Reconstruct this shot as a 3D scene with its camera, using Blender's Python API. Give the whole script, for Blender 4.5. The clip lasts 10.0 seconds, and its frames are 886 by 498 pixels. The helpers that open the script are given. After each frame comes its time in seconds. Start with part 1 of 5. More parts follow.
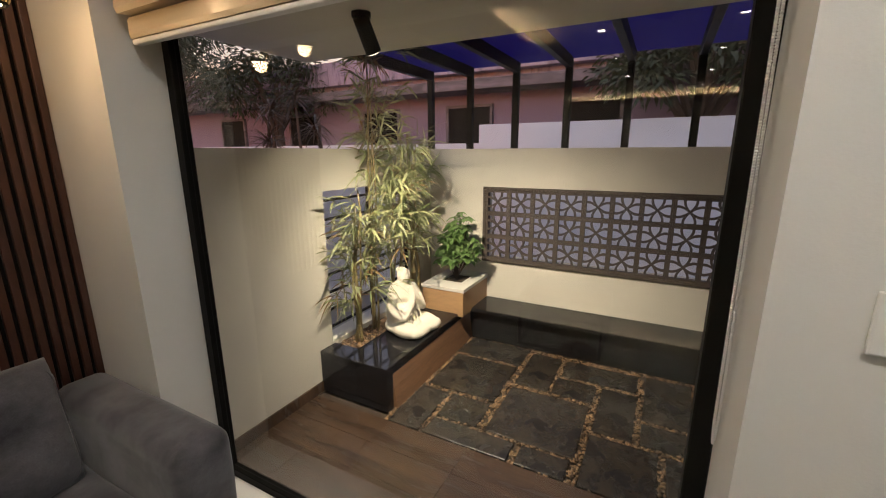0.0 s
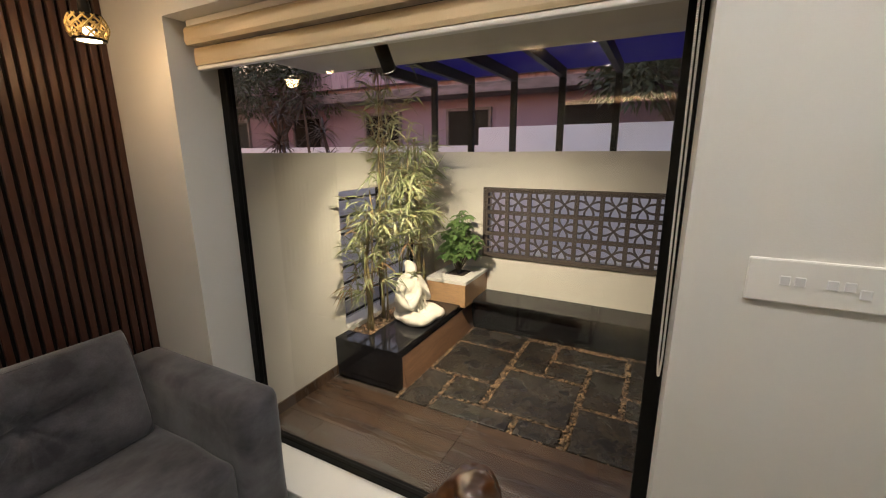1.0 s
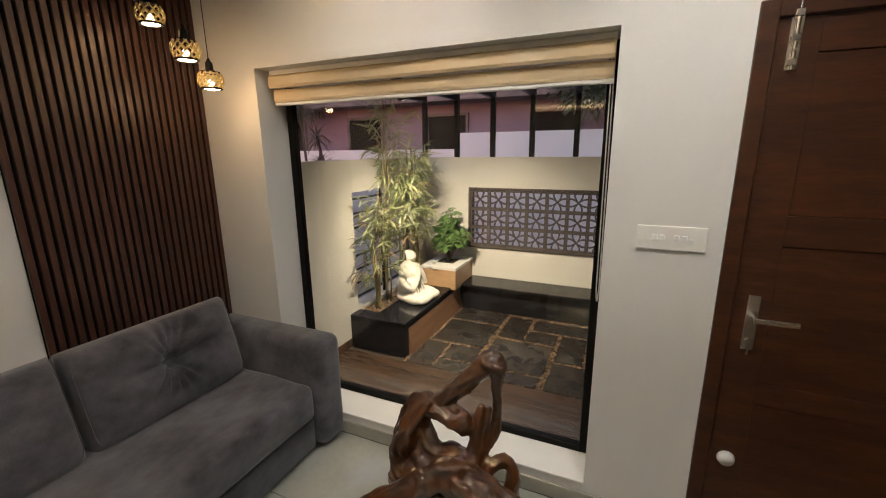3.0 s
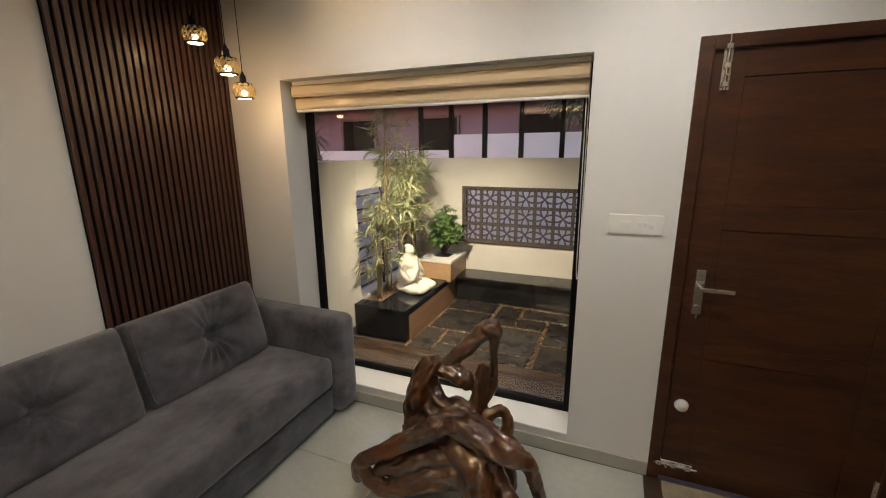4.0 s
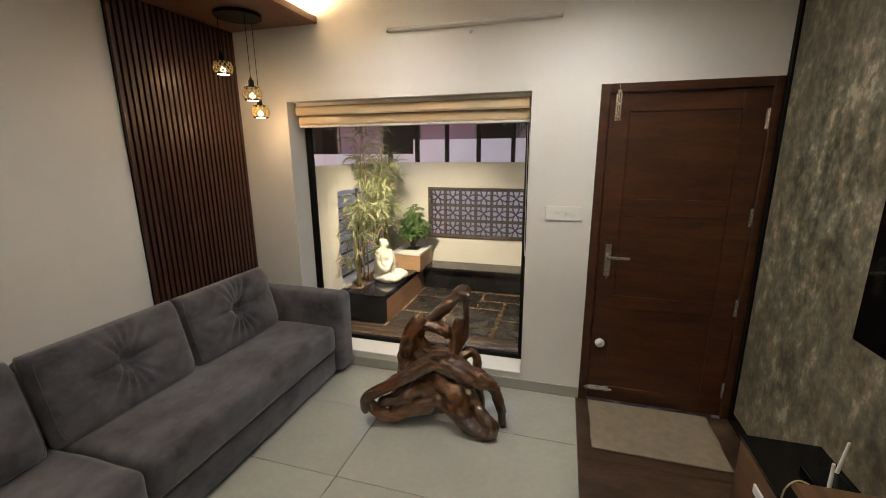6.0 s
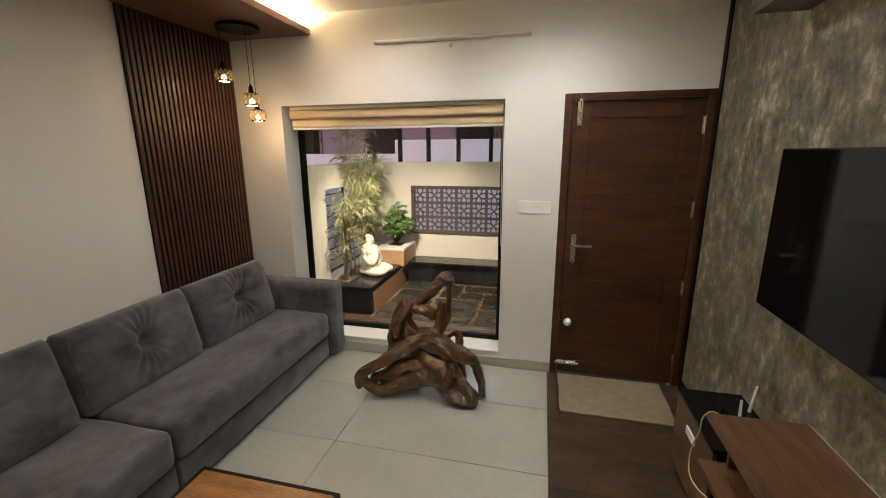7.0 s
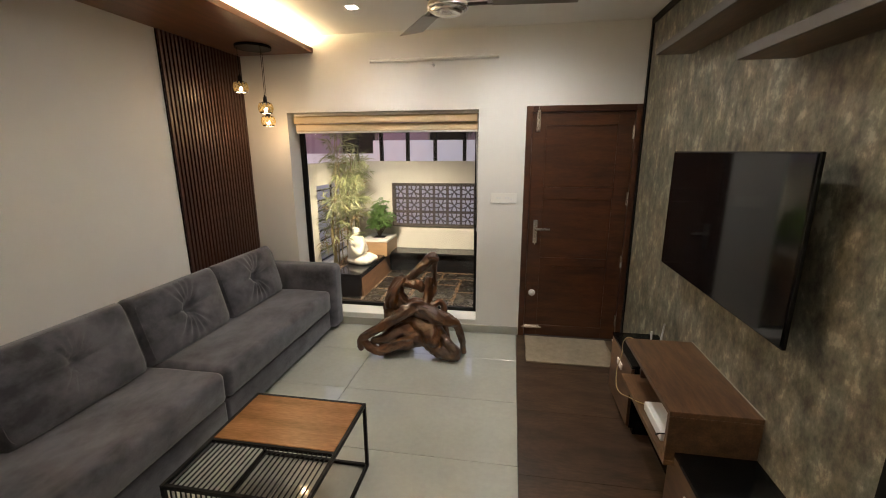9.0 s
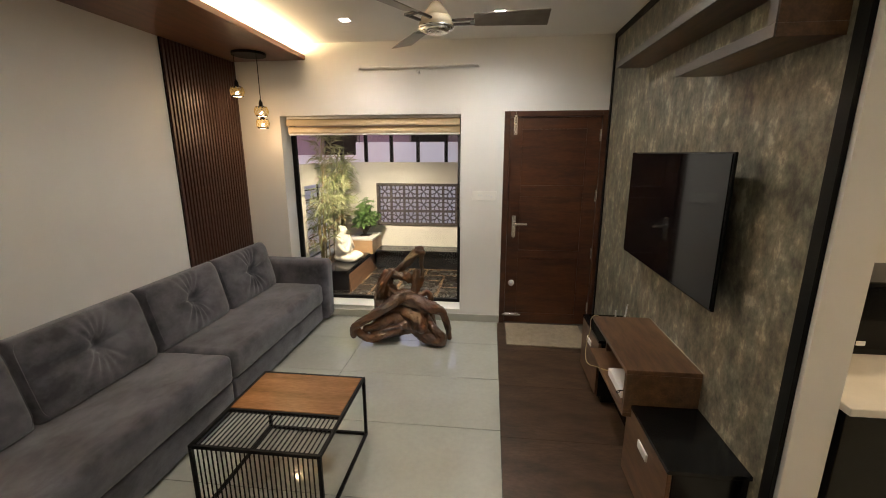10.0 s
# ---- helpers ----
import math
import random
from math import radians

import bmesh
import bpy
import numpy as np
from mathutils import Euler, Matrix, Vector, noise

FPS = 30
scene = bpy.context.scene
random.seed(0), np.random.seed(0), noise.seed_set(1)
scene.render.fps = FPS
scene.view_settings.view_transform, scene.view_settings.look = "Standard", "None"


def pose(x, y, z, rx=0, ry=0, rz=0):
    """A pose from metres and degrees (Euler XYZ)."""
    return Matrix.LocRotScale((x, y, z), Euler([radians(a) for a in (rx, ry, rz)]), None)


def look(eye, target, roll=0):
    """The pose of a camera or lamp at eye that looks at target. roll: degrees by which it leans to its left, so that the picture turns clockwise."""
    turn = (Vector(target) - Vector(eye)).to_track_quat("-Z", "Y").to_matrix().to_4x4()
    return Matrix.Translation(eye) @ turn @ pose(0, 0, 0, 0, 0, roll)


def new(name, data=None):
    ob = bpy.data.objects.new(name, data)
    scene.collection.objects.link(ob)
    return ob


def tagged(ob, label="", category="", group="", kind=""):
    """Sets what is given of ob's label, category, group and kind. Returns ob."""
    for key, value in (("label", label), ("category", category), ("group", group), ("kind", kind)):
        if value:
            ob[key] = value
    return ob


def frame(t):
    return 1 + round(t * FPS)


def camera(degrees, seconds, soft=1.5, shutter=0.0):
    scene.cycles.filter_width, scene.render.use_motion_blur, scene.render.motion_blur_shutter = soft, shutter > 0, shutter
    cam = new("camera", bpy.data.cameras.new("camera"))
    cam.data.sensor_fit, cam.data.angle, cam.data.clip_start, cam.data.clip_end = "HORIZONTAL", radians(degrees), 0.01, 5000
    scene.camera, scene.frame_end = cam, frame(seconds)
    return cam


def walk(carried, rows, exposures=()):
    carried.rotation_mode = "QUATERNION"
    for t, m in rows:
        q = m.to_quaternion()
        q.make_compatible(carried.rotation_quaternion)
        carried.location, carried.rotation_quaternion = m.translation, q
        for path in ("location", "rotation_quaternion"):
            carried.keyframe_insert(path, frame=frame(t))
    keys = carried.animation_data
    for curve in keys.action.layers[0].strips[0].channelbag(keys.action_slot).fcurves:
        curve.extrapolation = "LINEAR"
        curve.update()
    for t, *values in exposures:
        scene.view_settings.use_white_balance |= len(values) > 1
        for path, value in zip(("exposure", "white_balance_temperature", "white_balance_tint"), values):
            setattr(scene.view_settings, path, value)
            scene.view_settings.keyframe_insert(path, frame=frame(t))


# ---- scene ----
EXPOSURE, SKY = 0.0, 3.5
SPOTS, COVE, GARDEN, PENDANT = 3.5, 95.0, 400.0, 2.5
cam = camera(94.3, 10.0, 1.0)
PATH = [
    (0, (-0.556, -0.75, 1.562), (-1.468, 0.97, 1.101), -0.3),
    (0.5, (-0.503, -0.888, 1.575), (-1.412, 0.833, 1.114), -0.4),
    (1, (-0.462, -1.038, 1.589), (-1.366, 0.686, 1.129), -0.3),
    (1.5, (-0.436, -1.221, 1.607), (-1.314, 0.516, 1.148), -0.2),
    (2, (-0.411, -1.412, 1.627), (-1.257, 0.341, 1.169), -0.3),
    (2.5, (-0.377, -1.588, 1.65), (-1.191, 0.18, 1.189), -0.5),
    (4, (-0.274, -2.107, 1.666), (-1.014, -0.307, 1.206), -0.4),
    (4.5, (-0.268, -2.281, 1.679), (-0.973, -0.466, 1.22), -0.4),
    (5, (-0.254, -2.452, 1.698), (-0.914, -0.621, 1.239), -0.3),
    (5.5, (-0.217, -2.635, 1.713), (-0.82, -0.784, 1.257), -0.3),
    (7, (-0.113, -3.124, 1.73), (-0.568, -1.231, 1.271), -0.3),
    (7.5, (-0.109, -3.283, 1.736), (-0.534, -1.384, 1.278), -0.2),
    (8, (-0.108, -3.443, 1.74), (-0.5, -1.538, 1.278), -0.2),
    (8.5, (-0.103, -3.607, 1.742), (-0.46, -1.692, 1.286), -0.1),
    (9, (-0.094, -3.78, 1.742), (-0.413, -1.86, 1.28), -0.2),
    (9.5, (-0.1, -3.939, 1.735), (-0.376, -2.012, 1.278), -0.2),
    (10, (-0.106, -4.085, 1.734), (-0.328, -2.15, 1.281), -0.1),
]
walk(cam, [(t, look(eye, target, roll)) for t, eye, target, roll in PATH], [(0.0, EXPOSURE - 0.44), (2.5, EXPOSURE - 0.35), (4.0, EXPOSURE - 0.32), (5.5, EXPOSURE - 0.23), (7.5, EXPOSURE - 0.1), (10.0, EXPOSURE)])

# ---- world: dusk sky ----
world = bpy.data.worlds.new("dusk")
scene.world = world
world.use_nodes = True
wn, wl = world.node_tree.nodes, world.node_tree.links
wn.clear()
sky = wn.new("ShaderNodeTexSky")
sky.sky_type, sky.sun_disc = "NISHITA", False
sky.sun_elevation, sky.sun_rotation = radians(-1.0), radians(180)
sky_tint = wn.new("ShaderNodeMix")
sky_tint.data_type, sky_tint.blend_type = "RGBA", "MULTIPLY"
sky_tint.inputs[0].default_value = 1.0
sky_tint.inputs[7].default_value = (1.0, 0.90, 1.04, 1)
bg = wn.new("ShaderNodeBackground")
bg.inputs["Strength"].default_value = SKY
wout = wn.new("ShaderNodeOutputWorld")
wl.new(sky.outputs[0], sky_tint.inputs[6])
wl.new(sky_tint.outputs[2], bg.inputs["Color"])
wl.new(bg.outputs[0], wout.inputs["Surface"])


def lamp(name, kind, m, watts, colour, **more):
    data = bpy.data.lights.new(name, kind)
    data.energy, data.color = watts, colour
    for key, value in more.items():
        if key == "size":
            if kind == "AREA":
                data.size = value
            else:
                data.shadow_soft_size = value
        elif key == "spot":
            data.spot_size, data.spot_blend = radians(value[0]), value[1]
        elif key == "long":
            data.shape, data.size, data.size_y = "RECTANGLE", value[0], value[1]
    ob = new(name, data)
    ob.matrix_world = m
    return ob


# ---- mesh helpers ----
def base_of(ob):
    at = Vector((0, 0, 0))
    while ob:
        at += ob.location
        ob = ob.parent
    return at


def part(name, bm, material, parent=None, label="", smooth=False, at=None):
    """Links a bmesh, in world metres, as one mesh object under a thing or a part."""
    mesh = bpy.data.meshes.new(name)
    ob = new(name, mesh)
    ob.parent = parent
    if at is not None:
        ob.location = Vector(at) - base_of(parent)
    bm.transform(Matrix.Translation(-base_of(ob)))
    bm.to_mesh(mesh)
    bm.free()
    if smooth:
        for p in mesh.polygons:
            p.use_smooth = True
    mesh.materials.append(material)
    if label:
        ob["label"] = label
    return ob


def thing(name, at, label, category, group="", kind=""):
    ob = new(name)
    ob.location = at
    ob.empty_display_size = 0.05
    return tagged(ob, label, category, group, kind)


def box(bm, lo, hi, bevel=0.0, seg=1, m=None):
    c = [(a + b) / 2 for a, b in zip(lo, hi)]
    s = [abs(b - a) for a, b in zip(lo, hi)]
    made = bmesh.ops.create_cube(bm, size=1, matrix=Matrix.Translation(c) @ Matrix.Diagonal((*s, 1)))
    if bevel:
        edges = list({e for v in made["verts"] for e in v.link_edges})
        done = bmesh.ops.bevel(bm, geom=edges, offset=min(bevel, min(s) * 0.45), segments=seg, profile=0.5, affect="EDGES")
        verts = list({v for f in done["faces"] for v in f.verts} | {v for v in made["verts"] if v.is_valid})
    else:
        verts = made["verts"]
    if m is not None:
        bmesh.ops.transform(bm, matrix=m, verts=verts)
    return bm


def boxes(*all_of, bevel=0.0, seg=1):
    bm = bmesh.new()
    for lo, hi in all_of:
        box(bm, lo, hi, bevel, seg)
    return bm


def cyl(bm, a, b, r, r2=None, seg=16):
    a, b = Vector(a), Vector(b)
    turn = (b - a).to_track_quat("Z", "Y").to_matrix().to_4x4()
    bmesh.ops.create_cone(bm, cap_ends=True, segments=seg, radius1=r, radius2=r if r2 is None else r2, depth=(b - a).length,
                          matrix=Matrix.Translation((a + b) / 2) @ turn)
    return bm


def ball(bm, c, r, seg=2, m=None):
    r = r if isinstance(r, (tuple, list)) else (r, r, r)
    bmesh.ops.create_icosphere(bm, subdivisions=seg, radius=1, matrix=Matrix.Translation(c) @ (m or Matrix()) @ Matrix.Diagonal((*r, 1)))
    return bm


def curve_points(pts, n):
    """Catmull-Rom through pts of any length; n steps a span."""
    p = [np.array(a, float) for a in pts]
    p = [2 * p[0] - p[1]] + p + [2 * p[-1] - p[-2]]
    out = []
    for i in range(1, len(p) - 2):
        for k in range(n):
            t = k / n
            out.append(0.5 * (2 * p[i] + (p[i + 1] - p[i - 1]) * t + (2 * p[i - 1] - 5 * p[i] + 4 * p[i + 1] - p[i + 2]) * t * t
                              + (3 * p[i] - p[i - 1] - 3 * p[i + 1] + p[i + 2]) * t ** 3))
    out.append(p[-2])
    return out


def tube(bm, pts, n=6, seg=10, knobs=0.0, seed=0.0):
    """A round limb along points of (x, y, z, radius)."""
    line = curve_points(pts, n)
    rings = []
    up = Vector((0.31, 0.2, 0.93))
    for i, p in enumerate(line):
        a, b = line[max(i - 1, 0)][:3], line[min(i + 1, len(line) - 1)][:3]
        d = Vector(b - a).normalized()
        u = d.cross(up).normalized()
        up = u.cross(d).normalized()
        ring = []
        for k in range(seg):
            w = 2 * math.pi * k / seg
            dirn = u * math.cos(w) + up * math.sin(w)
            r = max(p[3], 0.0008)
            if knobs:
                v = w + i * 0.05
                r *= 1 + knobs * noise.noise(Vector((math.cos(v) * 1.7 + seed, math.sin(v) * 1.7, i * 0.11))) + knobs * 0.7 * noise.noise(Vector((math.cos(v) * 3.6, math.sin(v) * 3.6 + seed, i * 0.16)))
            ring.append(bm.verts.new(Vector(p[:3]) + dirn * r))
        rings.append(ring)
    for a, b in zip(rings, rings[1:]):
        for k in range(seg):
            bm.faces.new((a[k], a[(k + 1) % seg], b[(k + 1) % seg], b[k]))
    bm.faces.new(rings[0][::-1])
    bm.faces.new(rings[-1])
    return bm


# ---- materials ----
def mat(name, a, b=None, rough=0.5, metal=0.0, scale=6.0, stretch=(1, 1, 1), bump=0.0, bump_scale=60.0, rough_var=0.0, detail=6.0, coat=0.0,
        sheen=0.0, fine=0.0, spec=0.5, pieces=0.0, sharp=(0.3, 0.7), sub=0.0, coat_rough=0.05, coat_bump=0.0, coat_ior=1.5):
    """A surface whose colour drifts between a and b along noise of the given scale, with a finer grain and bump on top."""
    m = bpy.data.materials.new(name)
    m.use_nodes = True
    n, l = m.node_tree.nodes, m.node_tree.links
    p = n["Principled BSDF"]
    b = b or tuple(c * 0.88 for c in a)
    co = n.new("ShaderNodeTexCoord")
    mp = n.new("ShaderNodeMapping")
    mp.inputs["Scale"].default_value = stretch
    l.new(co.outputs["Object"], mp.inputs[0])
    no = n.new("ShaderNodeTexNoise")
    no.inputs["Scale"].default_value, no.inputs["Detail"].default_value = scale, detail
    no.inputs["Roughness"].default_value = 0.62
    l.new(mp.outputs[0], no.inputs["Vector"])
    ra = n.new("ShaderNodeValToRGB")
    ra.color_ramp.elements[0].position, ra.color_ramp.elements[1].position = sharp
    ra.color_ramp.elements[0].color, ra.color_ramp.elements[1].color = (*a, 1), (*b, 1)
    l.new(no.outputs["Fac"], ra.inputs[0])
    colour = ra.outputs[0]
    fi = n.new("ShaderNodeTexNoise")
    fi.inputs["Scale"].default_value, fi.inputs["Detail"].default_value = bump_scale, 4
    l.new(mp.outputs[0], fi.inputs["Vector"])
    if fine:
        mi = n.new("ShaderNodeMix")
        mi.data_type, mi.blend_type = "RGBA", "OVERLAY"
        mi.inputs[0].default_value = fine
        l.new(colour, mi.inputs[6])
        l.new(fi.outputs["Fac"], mi.inputs[7])
        colour = mi.outputs[2]
    if pieces:
        ob = n.new("ShaderNodeObjectInfo")
        hs = n.new("ShaderNodeHueSaturation")
        mr = n.new("ShaderNodeMapRange")
        mr.inputs[3].default_value, mr.inputs[4].default_value = 1 - pieces, 1 + pieces
        l.new(ob.outputs["Random"], mr.inputs[0])
        l.new(mr.outputs[0], hs.inputs["Value"])
        l.new(colour, hs.inputs["Color"])
        colour = hs.outputs[0]
    l.new(colour, p.inputs["Base Color"])
    p.inputs["Metallic"].default_value = metal
    p.inputs["Specular IOR Level"].default_value = spec
    p.inputs["Coat Weight"].default_value, p.inputs["Coat Roughness"].default_value = coat, coat_rough
    p.inputs["Coat IOR"].default_value = coat_ior
    p.inputs["Sheen Weight"].default_value = sheen
    if sub:
        p.inputs["Subsurface Weight"].default_value = sub
        p.inputs["Subsurface Radius"].default_value = (0.02, 0.02, 0.01)
    if rough_var:
        mr = n.new("ShaderNodeMapRange")
        mr.inputs[3].default_value, mr.inputs[4].default_value = max(rough - rough_var, 0.02), rough + rough_var
        l.new(no.outputs["Fac"], mr.inputs[0])
        l.new(mr.outputs[0], p.inputs["Roughness"])
    else:
        p.inputs["Roughness"].default_value = rough
    if coat_bump:
        wv = n.new("ShaderNodeTexNoise")
        wv.inputs["Scale"].default_value, wv.inputs["Detail"].default_value = 26.0, 2
        cb_ = n.new("ShaderNodeBump")
        cb_.inputs["Strength"].default_value, cb_.inputs["Distance"].default_value = coat_bump, 0.012
        l.new(mp.outputs[0], wv.inputs["Vector"])
        l.new(wv.outputs["Fac"], cb_.inputs["Height"])
        l.new(cb_.outputs[0], p.inputs["Coat Normal"])
    if bump:
        bu = n.new("ShaderNodeBump")
        bu.inputs["Strength"].default_value, bu.inputs["Distance"].default_value = bump, 0.004
        l.new(fi.outputs["Fac"], bu.inputs["Height"])
        l.new(bu.outputs[0], p.inputs["Normal"])
    return m


def glow(name, colour, strength):
    m = bpy.data.materials.new(name)
    m.use_nodes = True
    p = m.node_tree.nodes["Principled BSDF"]
    p.inputs["Base Color"].default_value = (*colour, 1)
    p.inputs["Emission Color"].default_value = (*colour, 1)
    p.inputs["Emission Strength"].default_value = strength
    return m


def clear(name, colour=(1, 1, 1), rough=0.0, ior=1.45):
    m = bpy.data.materials.new(name)
    m.use_nodes = True
    p = m.node_tree.nodes["Principled BSDF"]
    p.inputs["Base Color"].default_value = (*colour, 1)
    p.inputs["Transmission Weight"].default_value = 1
    p.inputs["Roughness"].default_value, p.inputs["IOR"].default_value = rough, ior
    return m


PAINT = mat("wall_paint", (0.74, 0.72, 0.68), (0.70, 0.68, 0.64), 0.55, scale=1.3, bump=0.12, bump_scale=180)
CEIL = mat("ceiling_paint", (0.78, 0.76, 0.72), (0.75, 0.73, 0.69), 0.7, scale=1.1, bump=0.06, bump_scale=160)
TILE = mat("floor_tile", (0.405, 0.405, 0.355), (0.35, 0.35, 0.307), 0.09, scale=2.2, rough_var=0.03, coat=1.0, coat_rough=0.02, pieces=0.03, fine=0.08, bump_scale=30)
GROUT = mat("grout", (0.06, 0.056, 0.05), rough=0.9)
SKIRT = mat("skirting_tile", (0.40, 0.39, 0.33), (0.36, 0.35, 0.30), 0.25, scale=3)
DARK_FLOOR = mat("dark_wood_tile", (0.086, 0.051, 0.030), (0.019, 0.0115, 0.0075), 0.34, scale=3.4, stretch=(0.9, 2.6, 1), rough_var=0.12, fine=0.6, detail=9.0, bump=0.1, bump_scale=26, pieces=0.14)
SLAT = mat("slat_wood", (0.068, 0.026, 0.016), (0.034, 0.013, 0.0085), 0.42, scale=4, stretch=(3, 3, 0.5), fine=0.4, bump=0.08, bump_scale=30, pieces=0.1)
SLAT_BACK = mat("slat_backing", (0.005, 0.0045, 0.004), rough=0.9, spec=0.15)
SOFFIT_WOOD = mat("soffit_wood", (0.20, 0.075, 0.035), (0.11, 0.042, 0.022), 0.3, scale=3, stretch=(6, 0.7, 1), fine=0.4, bump=0.05, bump_scale=24)
DOOR_WOOD = mat("door_wood", (0.077, 0.0255, 0.0092), (0.026, 0.0083, 0.004), 0.36, scale=2.6, stretch=(0.8, 4, 5), fine=0.5, bump=0.08, bump_scale=22, rough_var=0.08)
WALNUT = mat("walnut_laminate", (0.135, 0.070, 0.034), (0.050, 0.025, 0.013), 0.4, scale=4.5, stretch=(5, 0.8, 5), fine=0.45, bump=0.05, bump_scale=26)
EDGE_GREY = mat("grey_edge_band", (0.085, 0.072, 0.062), rough=0.45)
TEAK = mat("teak_top", (0.29, 0.138, 0.052), (0.165, 0.075, 0.028), 0.26, scale=2.2, stretch=(1, 6, 1), fine=0.4, bump=0.05, bump_scale=22)
BLACK_METAL = mat("black_metal", (0.0035, 0.0033, 0.003), (0.006, 0.0055, 0.005), 0.5, spec=0.14, metal=0.0, bump=0.05, bump_scale=200)
BLACK_GLOSS = mat("black_glossy_laminate", (0.003, 0.003, 0.003), (0.006, 0.006, 0.006), 0.15, scale=4, rough_var=0.05, spec=0.3)
SCREEN = mat("screen_glass", (0.002, 0.002, 0.0025), (0.003, 0.003, 0.0035), 0.06, scale=2, spec=0.2)
GRANITE = mat("black_granite", (0.008, 0.008, 0.009), (0.028, 0.027, 0.027), 0.07, scale=120, rough_var=0.03, sharp=(0.5, 0.8))
SUEDE = mat("grey_suede", (0.112, 0.108, 0.122), (0.033, 0.032, 0.038), 0.92, scale=6.0, stretch=(1.0, 0.7, 1.0), sheen=0.35, fine=0.3, bump=0.25, bump_scale=260, spec=0.15, sharp=(0.36, 0.66), detail=9.0)
GARDEN_PAINT = mat("garden_wall_paint", (0.66, 0.62, 0.53), (0.58, 0.545, 0.47), 0.75, scale=1.7, bump=0.2, bump_scale=120)
LATTICE_PAINT = mat("brown_cement_lattice", (0.075, 0.055, 0.042), (0.05, 0.037, 0.03), 0.7, scale=8, bump=0.2, bump_scale=120)
DECK = mat("deck_plank", (0.105, 0.062, 0.037), (0.026, 0.016, 0.011), 0.26, scale=2.2, stretch=(0.5, 5, 1), fine=0.5, bump=0.12, bump_scale=20, rough_var=0.1, pieces=0.16)
WOOD_CLAD = mat("wood_cladding_tile", (0.30, 0.16, 0.085), (0.20, 0.105, 0.055), 0.4, scale=2.5, stretch=(1, 0.8, 6), fine=0.4, bump=0.08, bump_scale=24)
SLATE = mat("slate_slab", (0.050, 0.041, 0.031), (0.006, 0.006, 0.0075), 0.26, scale=5.5, rough_var=0.14, fine=0.5, bump=0.5, bump_scale=32, pieces=0.22)
PEBBLE = mat("ochre_pebble", (0.33, 0.20, 0.10), (0.055, 0.035, 0.022), 0.55, scale=30, sharp=(0.38, 0.6), bump=0.2, bump_scale=120)
SOIL = mat("damp_soil", (0.055, 0.038, 0.025), (0.03, 0.02, 0.014), 0.95, scale=20, bump=0.6, bump_scale=80)
STONE_WHITE = mat("white_stone", (0.80, 0.76, 0.66), (0.68, 0.62, 0.51), 0.6, scale=9, bump=0.3, bump_scale=90, fine=0.2)
WHITE_TOP = mat("white_coping", (0.72, 0.69, 0.63), (0.62, 0.59, 0.53), 0.5, scale=7)
TAN_CLAD = mat("tan_wood_tile", (0.46, 0.28, 0.14), (0.37, 0.22, 0.11), 0.4, scale=2, stretch=(1, 1, 6), fine=0.3, bump_scale=24)
LEAF = mat("bamboo_leaf", (0.14, 0.18, 0.065), (0.50, 0.51, 0.28), 0.38, scale=7, sub=0.0, spec=0.4)
LEAF_DRY = mat("dry_bamboo_leaf", (0.33, 0.22, 0.10), (0.22, 0.14, 0.06), 0.6, scale=9)
LEAF_BUSH = mat("bush_leaf", (0.14, 0.25, 0.075), (0.27, 0.40, 0.15), 0.35, scale=9)
LEAF_STRAP = mat("strap_leaf", (0.085, 0.050, 0.035), (0.05, 0.045, 0.025), 0.45, scale=5)
LEAF_DARK = mat("shrub_leaf", (0.035, 0.05, 0.02), (0.06, 0.07, 0.035), 0.5, scale=4)
CULM = mat("golden_culm", (0.27, 0.205, 0.08), (0.13, 0.105, 0.05), 0.45, scale=7, stretch=(1, 1, 4), bump=0.1, bump_scale=60)
TRUNK = mat("trunk_bark", (0.12, 0.085, 0.06), (0.07, 0.05, 0.035), 0.9, scale=12, bump=0.5, bump_scale=60)
LACQUER = mat("lacquered_driftwood", (0.105, 0.032, 0.0050), (0.023, 0.0068, 0.0015), 0.4, scale=5, stretch=(1, 1, 1), fine=0.4, bump=0.07, bump_scale=24, spec=0.25, coat=1.0, coat_rough=0.07, coat_bump=0.35, coat_ior=1.7, sharp=(0.3, 0.7))
CHROME = mat("brushed_steel", (0.86, 0.84, 0.80), (0.76, 0.74, 0.71), 0.25, metal=1.0, scale=30)
IVORY = mat("ivory_plastic", (0.84, 0.82, 0.77), (0.81, 0.79, 0.74), 0.3, scale=3)
WHITE_PLASTIC = mat("white_plastic", (0.80, 0.79, 0.77), (0.77, 0.76, 0.74), 0.32, scale=3)
YELLOW_CABLE = mat("yellow_cable", (0.55, 0.46, 0.26), rough=0.5)
BLIND = mat("beige_blind_fabric", (0.62, 0.48, 0.29), (0.53, 0.41, 0.25), 0.3, coat=0.4, coat_rough=0.15, scale=5, stretch=(0.4, 1, 6), bump=0.1, bump_scale=140, sheen=0.2)
MAT_PILE = mat("beige_mat_pile", (0.27, 0.22, 0.15), (0.20, 0.16, 0.108), 0.95, scale=18, bump=0.9, bump_scale=150, fine=0.4)
BRASS_LACE = mat("brass_lace", (0.62, 0.44, 0.16), (0.46, 0.32, 0.11), 0.35, metal=0.2, scale=20)
FAN_CREAM = mat("cream_fan_enamel", (0.62, 0.52, 0.36), (0.52, 0.43, 0.30), 0.25, scale=8, coat=0.5)
